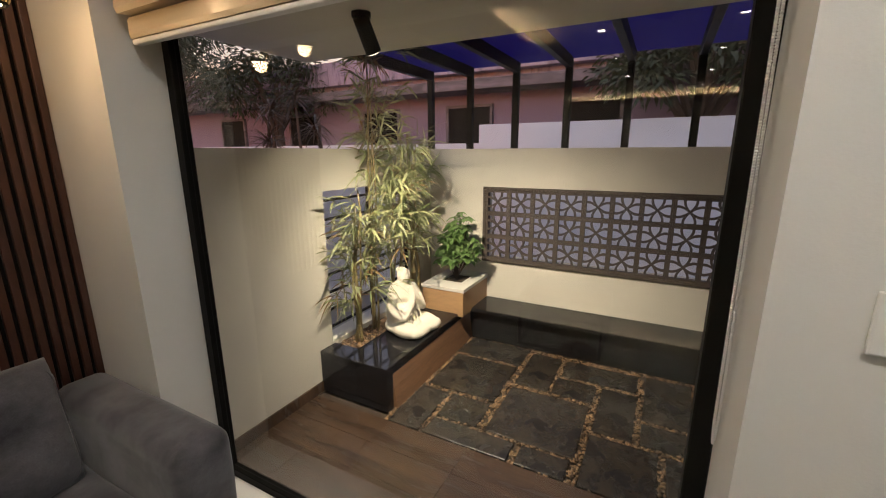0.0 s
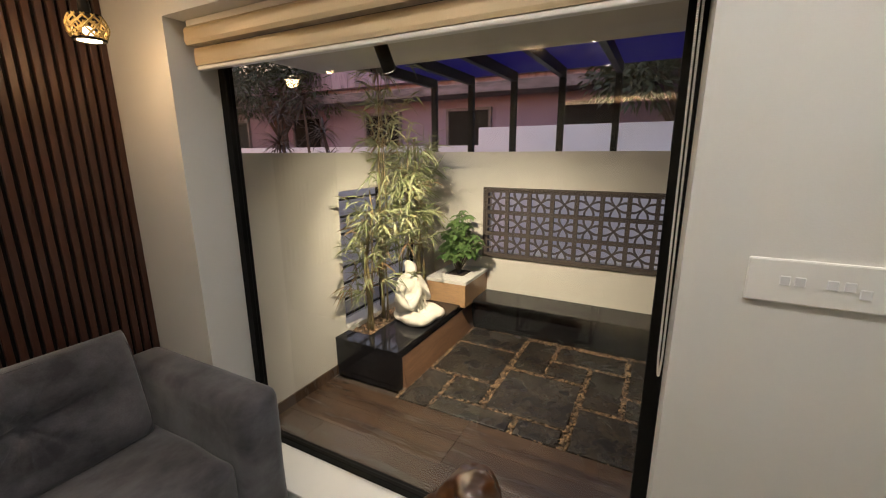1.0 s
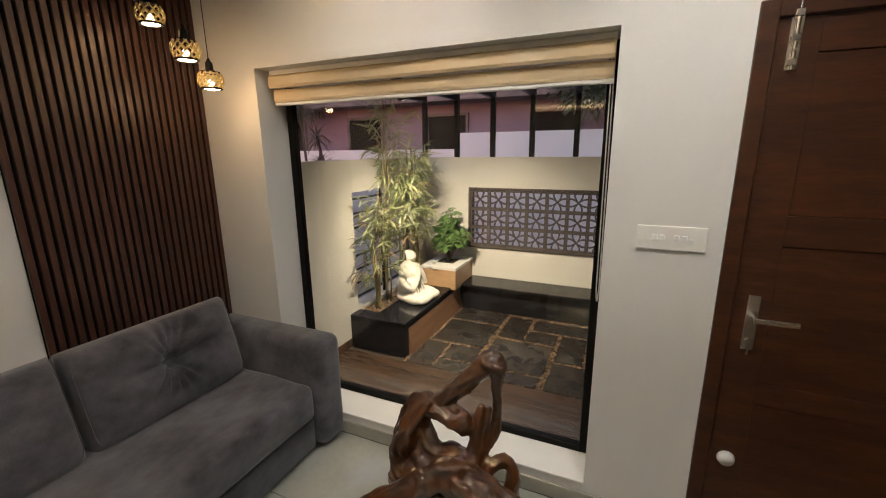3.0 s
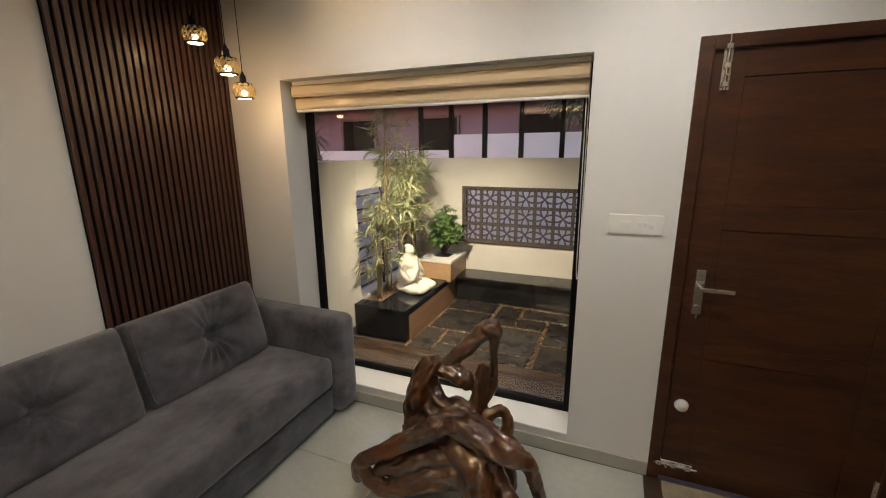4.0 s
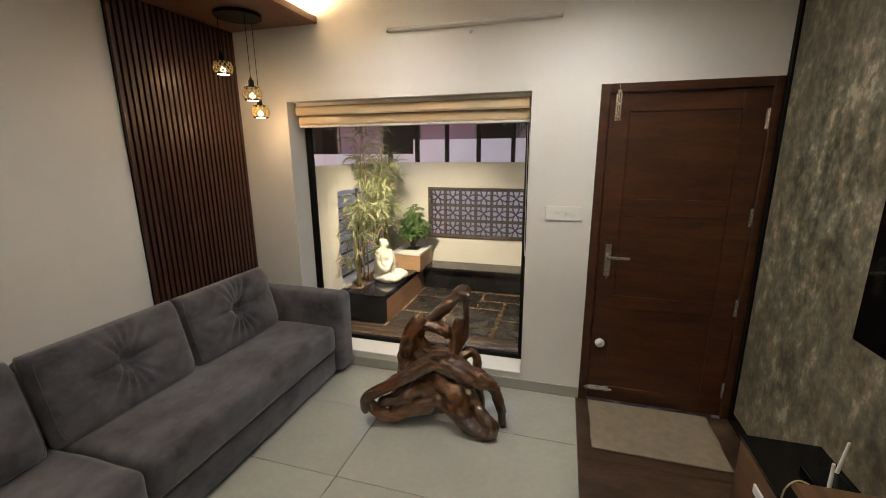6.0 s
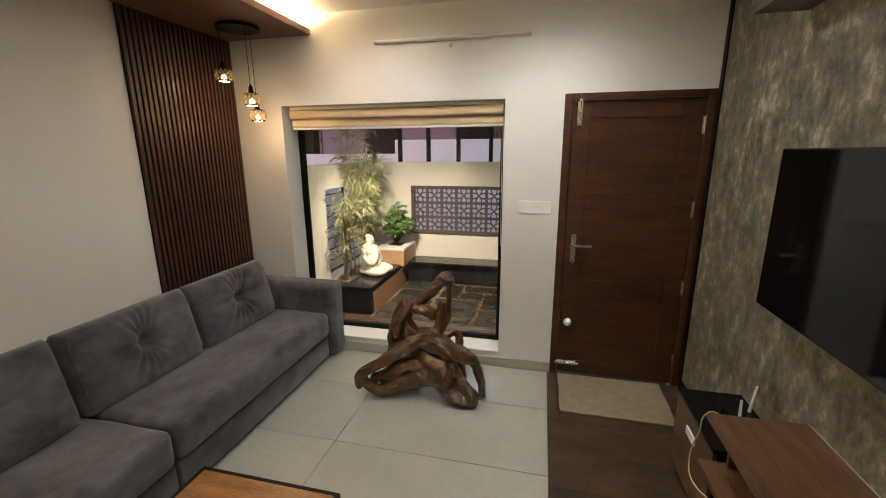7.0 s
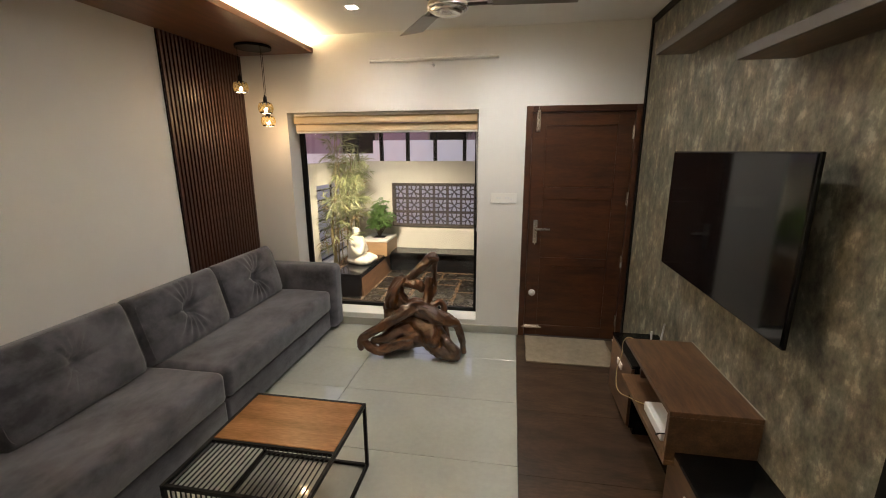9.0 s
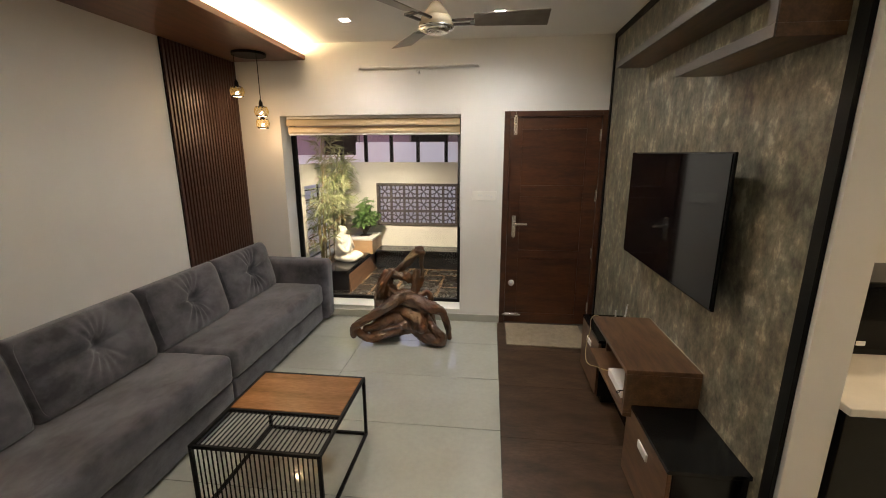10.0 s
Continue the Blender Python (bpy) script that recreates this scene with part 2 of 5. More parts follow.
FAN_DARK = mat("dark_brown_metal", (0.035, 0.02, 0.013), (0.02, 0.012, 0.008), 0.3, metal=0.3, scale=10)
BRONZE = mat("bronze_fan_paint", (0.27, 0.235, 0.19), (0.20, 0.17, 0.14), 0.35, metal=0.1, scale=10)
PINK_WALL = mat("pink_render", (0.32, 0.245, 0.32), (0.25, 0.185, 0.25), 0.85, scale=2, bump=0.2, bump_scale=60)
STREAKED = mat("streaked_pink_render", (0.42, 0.34, 0.42), (0.05, 0.045, 0.05), 0.9, scale=3.2, stretch=(2.4, 1, 0.5), sharp=(0.5, 0.72), bump=0.2, bump_scale=40)
ROOF_STAIN = mat("weathered_slab", (0.30, 0.25, 0.26), (0.09, 0.08, 0.08), 0.9, scale=3, stretch=(1, 1, 3), bump=0.3, bump_scale=40)
LILAC_WALL = mat("neighbour_white_wall", (0.80, 0.80, 0.82), (0.74, 0.74, 0.77), 0.8, scale=1.5, bump=0.1, bump_scale=80)
# lightened so the lane throws light back onto the neighbour wall
PALE_GROUND = mat("outside_ground", (0.34, 0.32, 0.30), (0.24, 0.225, 0.21), 0.95, scale=3, bump=0.5, bump_scale=40)


def leafy(m, share):
    """Lets part of the light through a leaf."""
    n, l = m.node_tree.nodes, m.node_tree.links
    p = n["Principled BSDF"]
    t = n.new("ShaderNodeBsdfTranslucent")
    l.new(p.inputs["Base Color"].links[0].from_socket, t.inputs["Color"])
    mx = n.new("ShaderNodeMixShader")
    mx.inputs[0].default_value = share
    l.new(p.outputs[0], mx.inputs[1])
    l.new(t.outputs[0], mx.inputs[2])
    l.new(mx.outputs[0], n["Material Output"].inputs["Surface"])


for leaf_material in (LEAF, LEAF_DRY, LEAF_BUSH):
    leafy(leaf_material, 0.5)
PANE = clear("window_glass")
BULB = glow("warm_bulb", (1.0, 0.86, 0.62), 7.0)
LED = glow("led_panel", (1.0, 0.93, 0.84), 220)
STRIP = glow("led_strip", (1.0, 0.76, 0.42), 24)


def wallpaper():
    """Mottled grey, olive and gold wallpaper with upright blotches."""
    m = bpy.data.materials.new("mottled_wallpaper")
    m.use_nodes = True
    n, l = m.node_tree.nodes, m.node_tree.links
    p = n["Principled BSDF"]
    co = n.new("ShaderNodeTexCoord")
    mp = n.new("ShaderNodeMapping")
    mp.inputs["Scale"].default_value = (1, 1, 0.68)
    l.new(co.outputs["Object"], mp.inputs[0])
    big, mid, fine = (n.new("ShaderNodeTexNoise") for _ in range(3))
    for node, s, d in ((big, 4.2, 5), (mid, 16, 6), (fine, 60, 4)):
        node.inputs["Scale"].default_value, node.inputs["Detail"].default_value = s, d
        node.inputs["Roughness"].default_value = 0.7
        l.new(mp.outputs[0], node.inputs["Vector"])
    ra = n.new("ShaderNodeValToRGB")
    e = ra.color_ramp.elements
    e[0].position, e[0].color = 0.38, (0.044, 0.039, 0.030, 1)
    e[1].position, e[1].color = 0.61, (0.345, 0.32, 0.25, 1)
    mid_e = ra.color_ramp.elements.new(0.47)
    mid_e.color = (0.11, 0.102, 0.078, 1)
    hi_e = ra.color_ramp.elements.new(0.55)
    hi_e.color = (0.185, 0.173, 0.136, 1)
    mi = n.new("ShaderNodeMix")
    mi.data_type = "FLOAT"
    mi.inputs[0].default_value = 0.66
    l.new(big.outputs["Fac"], mi.inputs[2])
    l.new(mid.outputs["Fac"], mi.inputs[3])
    l.new(mi.outputs[0], ra.inputs[0])
    hue = n.new("ShaderNodeTexNoise")
    hue.inputs["Scale"].default_value, hue.inputs["Detail"].default_value = 9.0, 3
    l.new(mp.outputs[0], hue.inputs["Vector"])
    hr = n.new("ShaderNodeValToRGB")
    hr.color_ramp.elements[0].position, hr.color_ramp.elements[0].color = 0.40, (0.95, 0.98, 0.92, 1)
    hr.color_ramp.elements[1].position, hr.color_ramp.elements[1].color = 0.60, (1.06, 0.98, 0.86, 1)
    tint = n.new("ShaderNodeMix")
    tint.data_type, tint.blend_type = "RGBA", "MULTIPLY"
    tint.inputs[0].default_value = 1.0
    l.new(hue.outputs["Fac"], hr.inputs[0])
    l.new(ra.outputs[0], tint.inputs[6])
    l.new(hr.outputs[0], tint.inputs[7])
    l.new(tint.outputs[2], p.inputs["Base Color"])
    mr = n.new("ShaderNodeMapRange")
    mr.inputs[3].default_value, mr.inputs[4].default_value = 0.35, 0.65
    l.new(mid.outputs["Fac"], mr.inputs[0])
    l.new(mr.outputs[0], p.inputs["Roughness"])
    bu = n.new("ShaderNodeBump")
    bu.inputs["Strength"].default_value, bu.inputs["Distance"].default_value = 0.25, 0.003
    l.new(fine.outputs["Fac"], bu.inputs["Height"])
    l.new(bu.outputs[0], p.inputs["Normal"])
    return m


WALLPAPER = wallpaper()

# ---- the plan ----
LEFT, RIGHT, BACK, TOP = -2.66, 0.97, -9.3, 2.755      # room: side walls, back wall, ceiling
WX0, WX1, WZ0, WZ1 = -2.215, -0.40, 0.12, 2.10          # window opening
OUT = 0.26                                              # outer face of the window wall
GZ = -0.215                                             # garden floor
GX, GY, GTOP = -2.69, 3.0, 1.588                        # garden side wall, back wall, wall top
EAST = 5.2                                              # far side of the dining space


def structure(name, bm, material, label, category):
    return tagged(part(name, bm, material), label, category, kind="structure")


# ---- room shell ----
structure("wall_north", boxes(((LEFT - 0.2, 0, -0.3), (WX0, OUT, 3.0)), ((WX0, 0, WZ1), (WX1, OUT, 3.0)), ((WX0, 0, -0.3), (WX1, OUT, WZ0)),
                              ((WX1, 0, -0.3), (0.012, OUT, 3.0)), ((0.012, 0, 2.118), (0.955, OUT, 3.0)), ((0.955, 0, -0.3), (EAST, OUT, 3.0))),
          PAINT, "white painted wall round the window and door", "wall")
structure("wall_west", boxes(((LEFT - 0.2, BACK, -0.3), (LEFT, 0, 3.0))), PAINT, "plain white painted side wall behind the sofa", "wall")
structure("wall_east", boxes(((RIGHT, -2.69, -0.3), (RIGHT + 0.13, 0, 3.0))), PAINT, "white partition wall behind the television", "wall")
structure("wall_south", boxes(((LEFT - 0.2, BACK - 0.2, -0.3), (EAST, BACK, 3.0))), PAINT, "plain white wall closing the room", "wall")
structure("wall_dining", boxes(((EAST, BACK - 0.2, -0.3), (EAST + 0.2, OUT, 3.0))), PAINT, "plain white wall of the dining side", "wall")
structure("ceiling", boxes(((LEFT - 0.2, BACK - 0.2, TOP), (EAST + 0.2, OUT, TOP + 0.2))), CEIL, "smooth off-white painted ceiling", "ceiling")
structure("subfloor", boxes(((LEFT - 0.2, BACK - 0.2, -0.3), (EAST + 0.2, 0, -0.006))), GROUT, "grout bed under the floor tiles", "floor")

# wooden ceiling drop with a hidden light strip
structure("ceiling_drop", boxes(((LEFT, -3.69, 2.61), (-1.905, -0.002, 2.655)), ((LEFT, BACK, 2.61), (EAST, -8.95, 2.655)), bevel=0.003), SOFFIT_WOOD, "reddish-brown wooden ceiling drop with hidden warm light", "ceiling")
structure("light_trough_backing", boxes(((LEFT, -3.69, 2.66), (-2.15, -0.002, TOP - 0.002)), ((LEFT, BACK, 2.66), (EAST, -9.18, TOP - 0.002))), CEIL, "white backing above the wooden ceiling drop", "ceiling")
tagged(part("cove_light_strip", boxes(((-2.06, -3.67, 2.656), (-2.045, -0.02, 2.662)), ((LEFT + 0.02, -9.10, 2.656), (EAST - 0.02, -9.085, 2.662))), STRIP), "warm glowing strip hidden above the wooden drop", "strip light")

# slatted wall panel
panel = thing("slatted_wall_panel", (LEFT, -0.47, 0.0), "dark brown vertical wooden slats on a black backing", "wall panel", kind="structure")
part("backing", boxes(((LEFT + 0.001, -0.935, 0.0), (LEFT + 0.008, -0.003, 2.608))), SLAT_BACK, panel)
SLATS = 24
slat_mesh = None
for i in range(SLATS):
    y = -0.92 + i * (0.905 / (SLATS - 1))
    if slat_mesh is None:
        first = part("slat", box(bmesh.new(), (LEFT + 0.008, y - 0.0125, 0.0), (LEFT + 0.026, y + 0.0125, 2.607), 0.002), SLAT, panel, at=(LEFT, y, 0))
        slat_mesh = first.data
    else:
        ob = new("slat", slat_mesh)
        ob.parent, ob.location = panel, Vector((LEFT, y, 0)) - panel.location

# mottled feature wall with a black border
structure("feature_wall", boxes(((RIGHT - 0.006, -2.62, 0.0), (RIGHT - 0.0005, -0.045, TOP - 0.05))), WALLPAPER, "mottled grey and gold papered feature wall", "wall")
structure("trim_feature", boxes(((RIGHT - 0.018, -0.045, 0), (RIGHT - 0.0004, -0.002, TOP - 0.001)), ((RIGHT - 0.018, -2.672, 0), (RIGHT - 0.0004, -2.62, TOP - 0.001)),
                                ((RIGHT - 0.018, -2.62, TOP - 0.05), (RIGHT - 0.0004, -0.045, TOP - 0.001)), bevel=0.002),
          BLACK_METAL, "black border strip framing the papered wall", "trim")
structure("baseboard_feature", boxes(((RIGHT - 0.016, -2.62, 0.0), (RIGHT - 0.0065, -0.045, 0.075))), BLACK_GLOSS, "low black skirting under the papered wall", "baseboard")
structure("baseboard", boxes(((-2.64, -0.012, 0.0), (0.008, -0.0005, 0.078)), bevel=0.002), SKIRT, "grey-green tile skirting along the window wall", "baseboard")
structure("baseboard_west", boxes(((LEFT + 0.0005, BACK, 0.0), (LEFT + 0.012, -0.94, 0.078)), bevel=0.002), SKIRT, "grey-green tile skirting along the side wall", "baseboard")

# window
win = thing("window_1", (-1.3, 0.21, WZ0), "large fixed window in a black frame with clear glass", "window", kind="structure")
FY0, FY1, FW = 0.205, 0.25, 0.045
for lo, hi in (((WX0, FY0, WZ0), (WX0 + FW, FY1, WZ1)), ((WX1 - FW, FY0, WZ0), (WX1, FY1, WZ1)),
               ((WX0 + FW, FY0, WZ0), (WX1 - FW, FY1, WZ0 + FW)), ((WX0 + FW, FY0, WZ1 - FW), (WX1 - FW, FY1, WZ1))):
    part("window_frame", box(bmesh.new(), lo, hi, 0.003), BLACK_METAL, win)
pane = part("pane", boxes(((WX0 + FW - 0.004, 0.224, WZ0 + FW - 0.004), (WX1 - FW + 0.004, 0.232, WZ1 - FW + 0.004))), PANE, win)
pane.visible_shadow = False
part("window_sill", boxes(((WX0 + 0.001, -0.006, WZ0), (WX1 - 0.001, FY0 - 0.001, WZ0 + 0.012)), bevel=0.003), IVORY, win, "white sill board")

# door
door = thing("door_1", (0.48, 0.0, 0.0), "closed dark reddish-brown panelled wooden door", "door", kind="structure")
DY = 0.012
for lo, hi in (((0.012, -0.012, 0), (0.066, 0.10, 2.118)), ((0.905, -0.012, 0), (0.952, 0.10, 2.118)), ((0.066, -0.012, 2.066), (0.905, 0.10, 2.118))):
    part("door_frame", box(bmesh.new(), lo, hi, 0.004, 2), DOOR_WOOD, door)
leaf = part("door_leaf", boxes(((0.069, DY + 0.012, 0.012), (0.902, DY + 0.045, 2.063))), DOOR_WOOD, door)
LX0, LX1 = 0.185, 0.775
for lo, hi in (((0.069, 0.012), (LX0, 2.063)), ((LX1, 0.012), (0.902, 2.063)), ((LX0, 1.955), (LX1, 2.063)), ((LX0, 1.322), (LX1, 1.43)),
               ((LX0, 0.70), (LX1, 0.785)), ((LX0, 0.012), (LX1, 0.115))):
    part("rail", box(bmesh.new(), (lo[0], DY - 0.006, lo[1]), (hi[0], DY + 0.0121, hi[1]), 0.002, 2), DOOR_WOOD, leaf)
for z0, z1 in ((1.43, 1.955), (0.785, 1.322), (0.115, 0.70)):
    part("panel", box(bmesh.new(), (LX0 + 0.0005, DY - 0.002, z0 + 0.0005), (LX1 - 0.0005, DY + 0.0122, z1 - 0.0005), 0.003, 2), DOOR_WOOD, leaf)
hd = part("door_handle", box(bmesh.new(), (0.112, DY - 0.012, 0.92), (0.152, DY - 0.006, 1.135), 0.003, 2), CHROME, door, "brushed steel lever handle on a back plate")
bm = cyl(bmesh.new(), (0.132, DY - 0.006, 1.055), (0.132, DY - 0.055, 1.055), 0.010)
box(bm, (0.122, DY - 0.064, 1.044), (0.262, DY - 0.048, 1.066), 0.005, 2)
part("lever", bm, CHROME, hd)
bm = cyl(bmesh.new(), (0.132, DY - 0.006, 0.955), (0.132, DY - 0.022, 0.955), 0.011)
box(bm, (0.128, DY - 0.024, 0.905), (0.136, DY - 0.021, 0.955), 0.001)
part("key", bm, CHROME, hd)


def bolt(at, size, flat):
    """A steel tower bolt; flat: it lies across."""
    m = pose(*at, 0, 0 if not flat else 90, 0)
    bm = box(bmesh.new(), (-0.017, -0.004, -size / 2), (0.017, 0, size / 2), 0.001)
    cyl(bm, (0, -0.012, -size / 2), (0, -0.012, size / 2 + 0.02), 0.0065)
    for z in (-0.38, 0.0, 0.38):
        box(bm, (-0.013, -0.02, z * size - 0.012), (0.013, -0.004, z * size + 0.012), 0.003)
    cyl(bm, (0, -0.012, -size * 0.2), (0.0, -0.038, -size * 0.2), 0.005)
    bm.transform(m)
    return bm


part("tower_bolt", bolt((0.118, DY - 0.006, 2.0), 0.19, False), CHROME, door, "steel tower bolt")
part("tower_bolt", bolt((0.125, DY - 0.006, 0.095), 0.17, True), CHROME, door, "steel tower bolt")
bm = cyl(bmesh.new(), (0.128, DY - 0.006, 0.438), (0.128, DY - 0.022, 0.438), 0.032, 0.028, 24)
part("door_stop", bm, WHITE_PLASTIC, door, "round white plastic knob", True)
for z in (1.895, 1.335, 0.77, 0.20):
    bm = cyl(bmesh.new(), (0.9035, DY - 0.012, z - 0.055), (0.9035, DY - 0.012, z + 0.055), 0.006)
    box(bm, (0.889, DY - 0.0085, z - 0.055), (0.9035, DY - 0.0055, z + 0.055))
    part("hinge", bm, CHROME, door)

# ---- garden shell ----
# ground colour is raised as a reflector for the wall behind the lattice
structure("ground", boxes(((-60, 0.30, -0.62), (60, 90, -0.42))), PALE_GROUND, "bare ground outside the walls, made pale to bounce light", "ground")
structure("garden_bed_base", boxes(((GX, OUT, -0.42), (1.4, GY, GZ - 0.018))), SOIL, "soil bed under the courtyard paving", "ground")
OY0, OY1, OZ0, OZ1 = 1.45, 2.64, 0.13, 1.29
structure("garden_wall_west", boxes(((GX - 0.16, OUT, -0.5), (GX, OY0, GTOP)), ((GX - 0.16, OY1, -0.5), (GX, GY, GTOP)),
                                    ((GX - 0.16, OY0, -0.5), (GX, OY1, OZ0)), ((GX - 0.16, OY0, OZ1), (GX, OY1, GTOP))),
          GARDEN_PAINT, "cream rendered courtyard wall with a barred opening", "wall")
LTX0, LTX1, LTZ0, LTZ1 = -2.087, 0.033, 0.492, 1.23
structure("garden_wall_north", boxes(((GX - 0.16, GY, -0.5), (LTX0 + 0.03, GY + 0.15, GTOP)), ((LTX1 - 0.03, GY, -0.5), (1.56, GY + 0.15, GTOP)),
                                     ((LTX0 + 0.03, GY, -0.5), (LTX1 - 0.03, GY + 0.15, LTZ0 + 0.03)), ((LTX0 + 0.03, GY, LTZ1 - 0.03), (LTX1 - 0.03, GY + 0.15, GTOP))),
          GARDEN_PAINT, "cream rendered courtyard wall below black posts", "wall")
structure("garden_wall_east", boxes(((1.4, OUT, -0.5), (1.56, GY, 2.3))), GARDEN_PAINT, "cream rendered wall closing the courtyard", "wall")
structure("garden_skirting", boxes(((GX + 0.0005, OUT + 0.001, GZ), (GX + 0.012, 1.31, GZ + 0.085)), bevel=0.002), DECK, "brown wood-look skirting in the courtyard", "baseboard")
structure("porch_soffit", boxes(((-2.95, OUT, 2.2), (1.56, 1.65, 2.34))), GARDEN_PAINT, "cream underside of the roof slab over the window", "ceiling")
structure("upper_wall", boxes(((-2.95, OUT, 2.34), (1.56, OUT + 0.1, 3.2))), GARDEN_PAINT, "cream outer wall above the porch slab", "wall")
grille = thing("wall_grille", (GX - 0.08, 2.04, OZ0), "black metal grille of level bars in the wall opening", "grille", kind="structure")
for i in range(8):
    z = OZ0 + 0.09 + i * 0.142
    part("bar", box(bmesh.new(), (GX - 0.075, OY0 - 0.01, z - 0.009), (GX - 0.055, OY1 + 0.01, z + 0.009), 0.002), BLACK_METAL, grille)
for y in (OY1 - 0.03, 2.04):
    part("upright", box(bmesh.new(), (GX - 0.079, y - 0.012, OZ0 - 0.01), (GX - 0.051, y + 0.012, OZ1 + 0.01), 0.002), BLACK_METAL, grille)

# breeze-block lattice: squares with a four-petal ring pattern
def lattice_block(w, h, d):
    bm = bmesh.new()
    b = 0.020
    for lo, hi in (((-w / 2, 0, -h / 2), (-w / 2 + b, d, h / 2)), ((w / 2 - b, 0, -h / 2), (w / 2, d, h / 2)),
                   ((-w / 2 + b, 0, -h / 2), (w / 2 - b, d, -h / 2 + b)), ((-w / 2 + b, 0, h / 2 - b), (w / 2 - b, d, h / 2))):
        box(bm, lo, hi)
    for turn in range(4):
        ux, uz = ((1, 0), (0, 1), (-1, 0), (0, -1))[turn]
        long = (w if ux else h) / 2 - 0.006
        for side in (-1, 1):
            rings = []
            front = 0.003 + 0.0012 * turn + 0.0006 * (side > 0)
            back = d - front
            for i in range(9):
                s = i / 8
                wide = 0.185 * w * math.sin(math.pi * 0.66 * s)
                ring = []
                for off, y in ((0.0095, front), (-0.0095, front), (-0.0095, back), (0.0095, back)):
                    p, q = long * s, side * (wide + off)
                    ring.append(bm.verts.new((ux * p - uz * q, y, uz * p + ux * q)))
                rings.append(ring)
            for p, q in zip(rings, rings[1:]):
                for k in range(4):
                    bm.faces.new((p[k], p[(k + 1) % 4], q[(k + 1) % 4], q[k]))
    cyl(bm, (0, 0.0022, 0), (0, d - 0.0022, 0), 0.012, seg=10)
    bmesh.ops.recalc_face_normals(bm, faces=bm.faces)
    return bm


lat = thing("lattice_screen", (-1.03, GY - 0.02, LTZ0), "dark brown pierced block screen set in the wall", "lattice screen", kind="structure")
for lo, hi in (((LTX0, LTZ0), (LTX0 + 0.03, LTZ1)), ((LTX1 - 0.03, LTZ0), (LTX1, LTZ1)), ((LTX0 + 0.03, LTZ0), (LTX1 - 0.03, LTZ0 + 0.03)), ((LTX0 + 0.03, LTZ1 - 0.03), (LTX1 - 0.03, LTZ1))):
    part("frame", box(bmesh.new(), (lo[0], GY - 0.025, lo[1]), (hi[0], GY + 0.10, hi[1]), 0.003), LATTICE_PAINT, lat)
CW, CH = (LTX1 - LTX0 - 0.06) / 9, (LTZ1 - LTZ0 - 0.06) / 3
block_mesh = None
for i in range(9):
    for k in range(3):
        at = Vector((LTX0 + 0.03 + CW * (i + 0.5), GY - 0.015, LTZ0 + 0.03 + CH * (k + 0.5)))
        if block_mesh is None:
            bm = lattice_block(CW, CH, 0.028)
            bm.transform(Matrix.Translation(at))
            first = part("block", bm, LATTICE_PAINT, lat, at=at)
            block_mesh = first.data
        else:
            ob = new("block", block_mesh)
            ob.parent, ob.location = lat, at - lat.location

# pergola: posts on the wall, rafters and a blue sheet
SHEET = bpy.data.materials.new("blue_roof_sheet")
SHEET.use_nodes = True
sn, sl = SHEET.node_tree.nodes, SHEET.node_tree.links
sp = sn["Principled BSDF"]
sp.inputs["Base Color"].default_value = (0.04, 0.03, 0.16, 1)
sp.inputs["Roughness"].default_value = 0.55
st = sn.new("ShaderNodeBsdfTranslucent")
st.inputs["Color"].default_value = (0.125, 0.10, 0.38, 1)
sm = sn.new("ShaderNodeMixShader")
sm.inputs[0].default_value = 0.75
sl.new(sp.outputs[0], sm.inputs[1])
sl.new(st.outputs[0], sm.inputs[2])
sl.new(sm.outputs[0], sn["Material Output"].inputs["Surface"])
perg = thing("pergola", (-1.0, GY + 0.05, GTOP), "black metal pergola with a blue translucent roof sheet", "pergola", kind="structure")
POSTS = [-2.70, -2.268, -1.815, -1.352, -0.868, -0.385, 0.10, 0.585, 1.07]
for x in POSTS:
    part("post", box(bmesh.new(), (x - 0.028, GY + 0.03, GTOP), (x + 0.028, GY + 0.086, 2.245), 0.003), BLACK_METAL, perg)
    part("rafter", box(bmesh.new(), (x - 0.025, 1.651, 2.245), (x + 0.025, GY + 0.086, 2.335), 0.003), BLACK_METAL, perg)
part("sheet", boxes(((-2.76, 1.652, 2.337), (1.15, GY + 0.14, 2.343))), SHEET, perg, "blue translucent sheet")

# deck planks
dk = thing("deck_floor", (-1.0, 0.7, GZ), "brown wood-look plank tiles beside the window", "deck", kind="structure")
for row, (y0, y1) in enumerate(((0.262, 0.524), (0.5255, 0.788), (0.7895, 1.0155), (1.017, 1.243))):
    x = -2.688
    for xe in ((-2.05, -0.85, 0.35, 1.398), (-2.35, -1.15, 0.05, 1.398), (-1.452, -0.25, 0.95, 1.398), (-1.452, -0.25, 0.95, 1.398))[row]:
        part("plank", box(bmesh.new(), (x, y0, GZ - 0.014), (xe - 0.0015, y1, GZ), 0.001), DECK, dk, at=((x + xe) / 2, (y0 + y1) / 2, GZ))
        x = xe

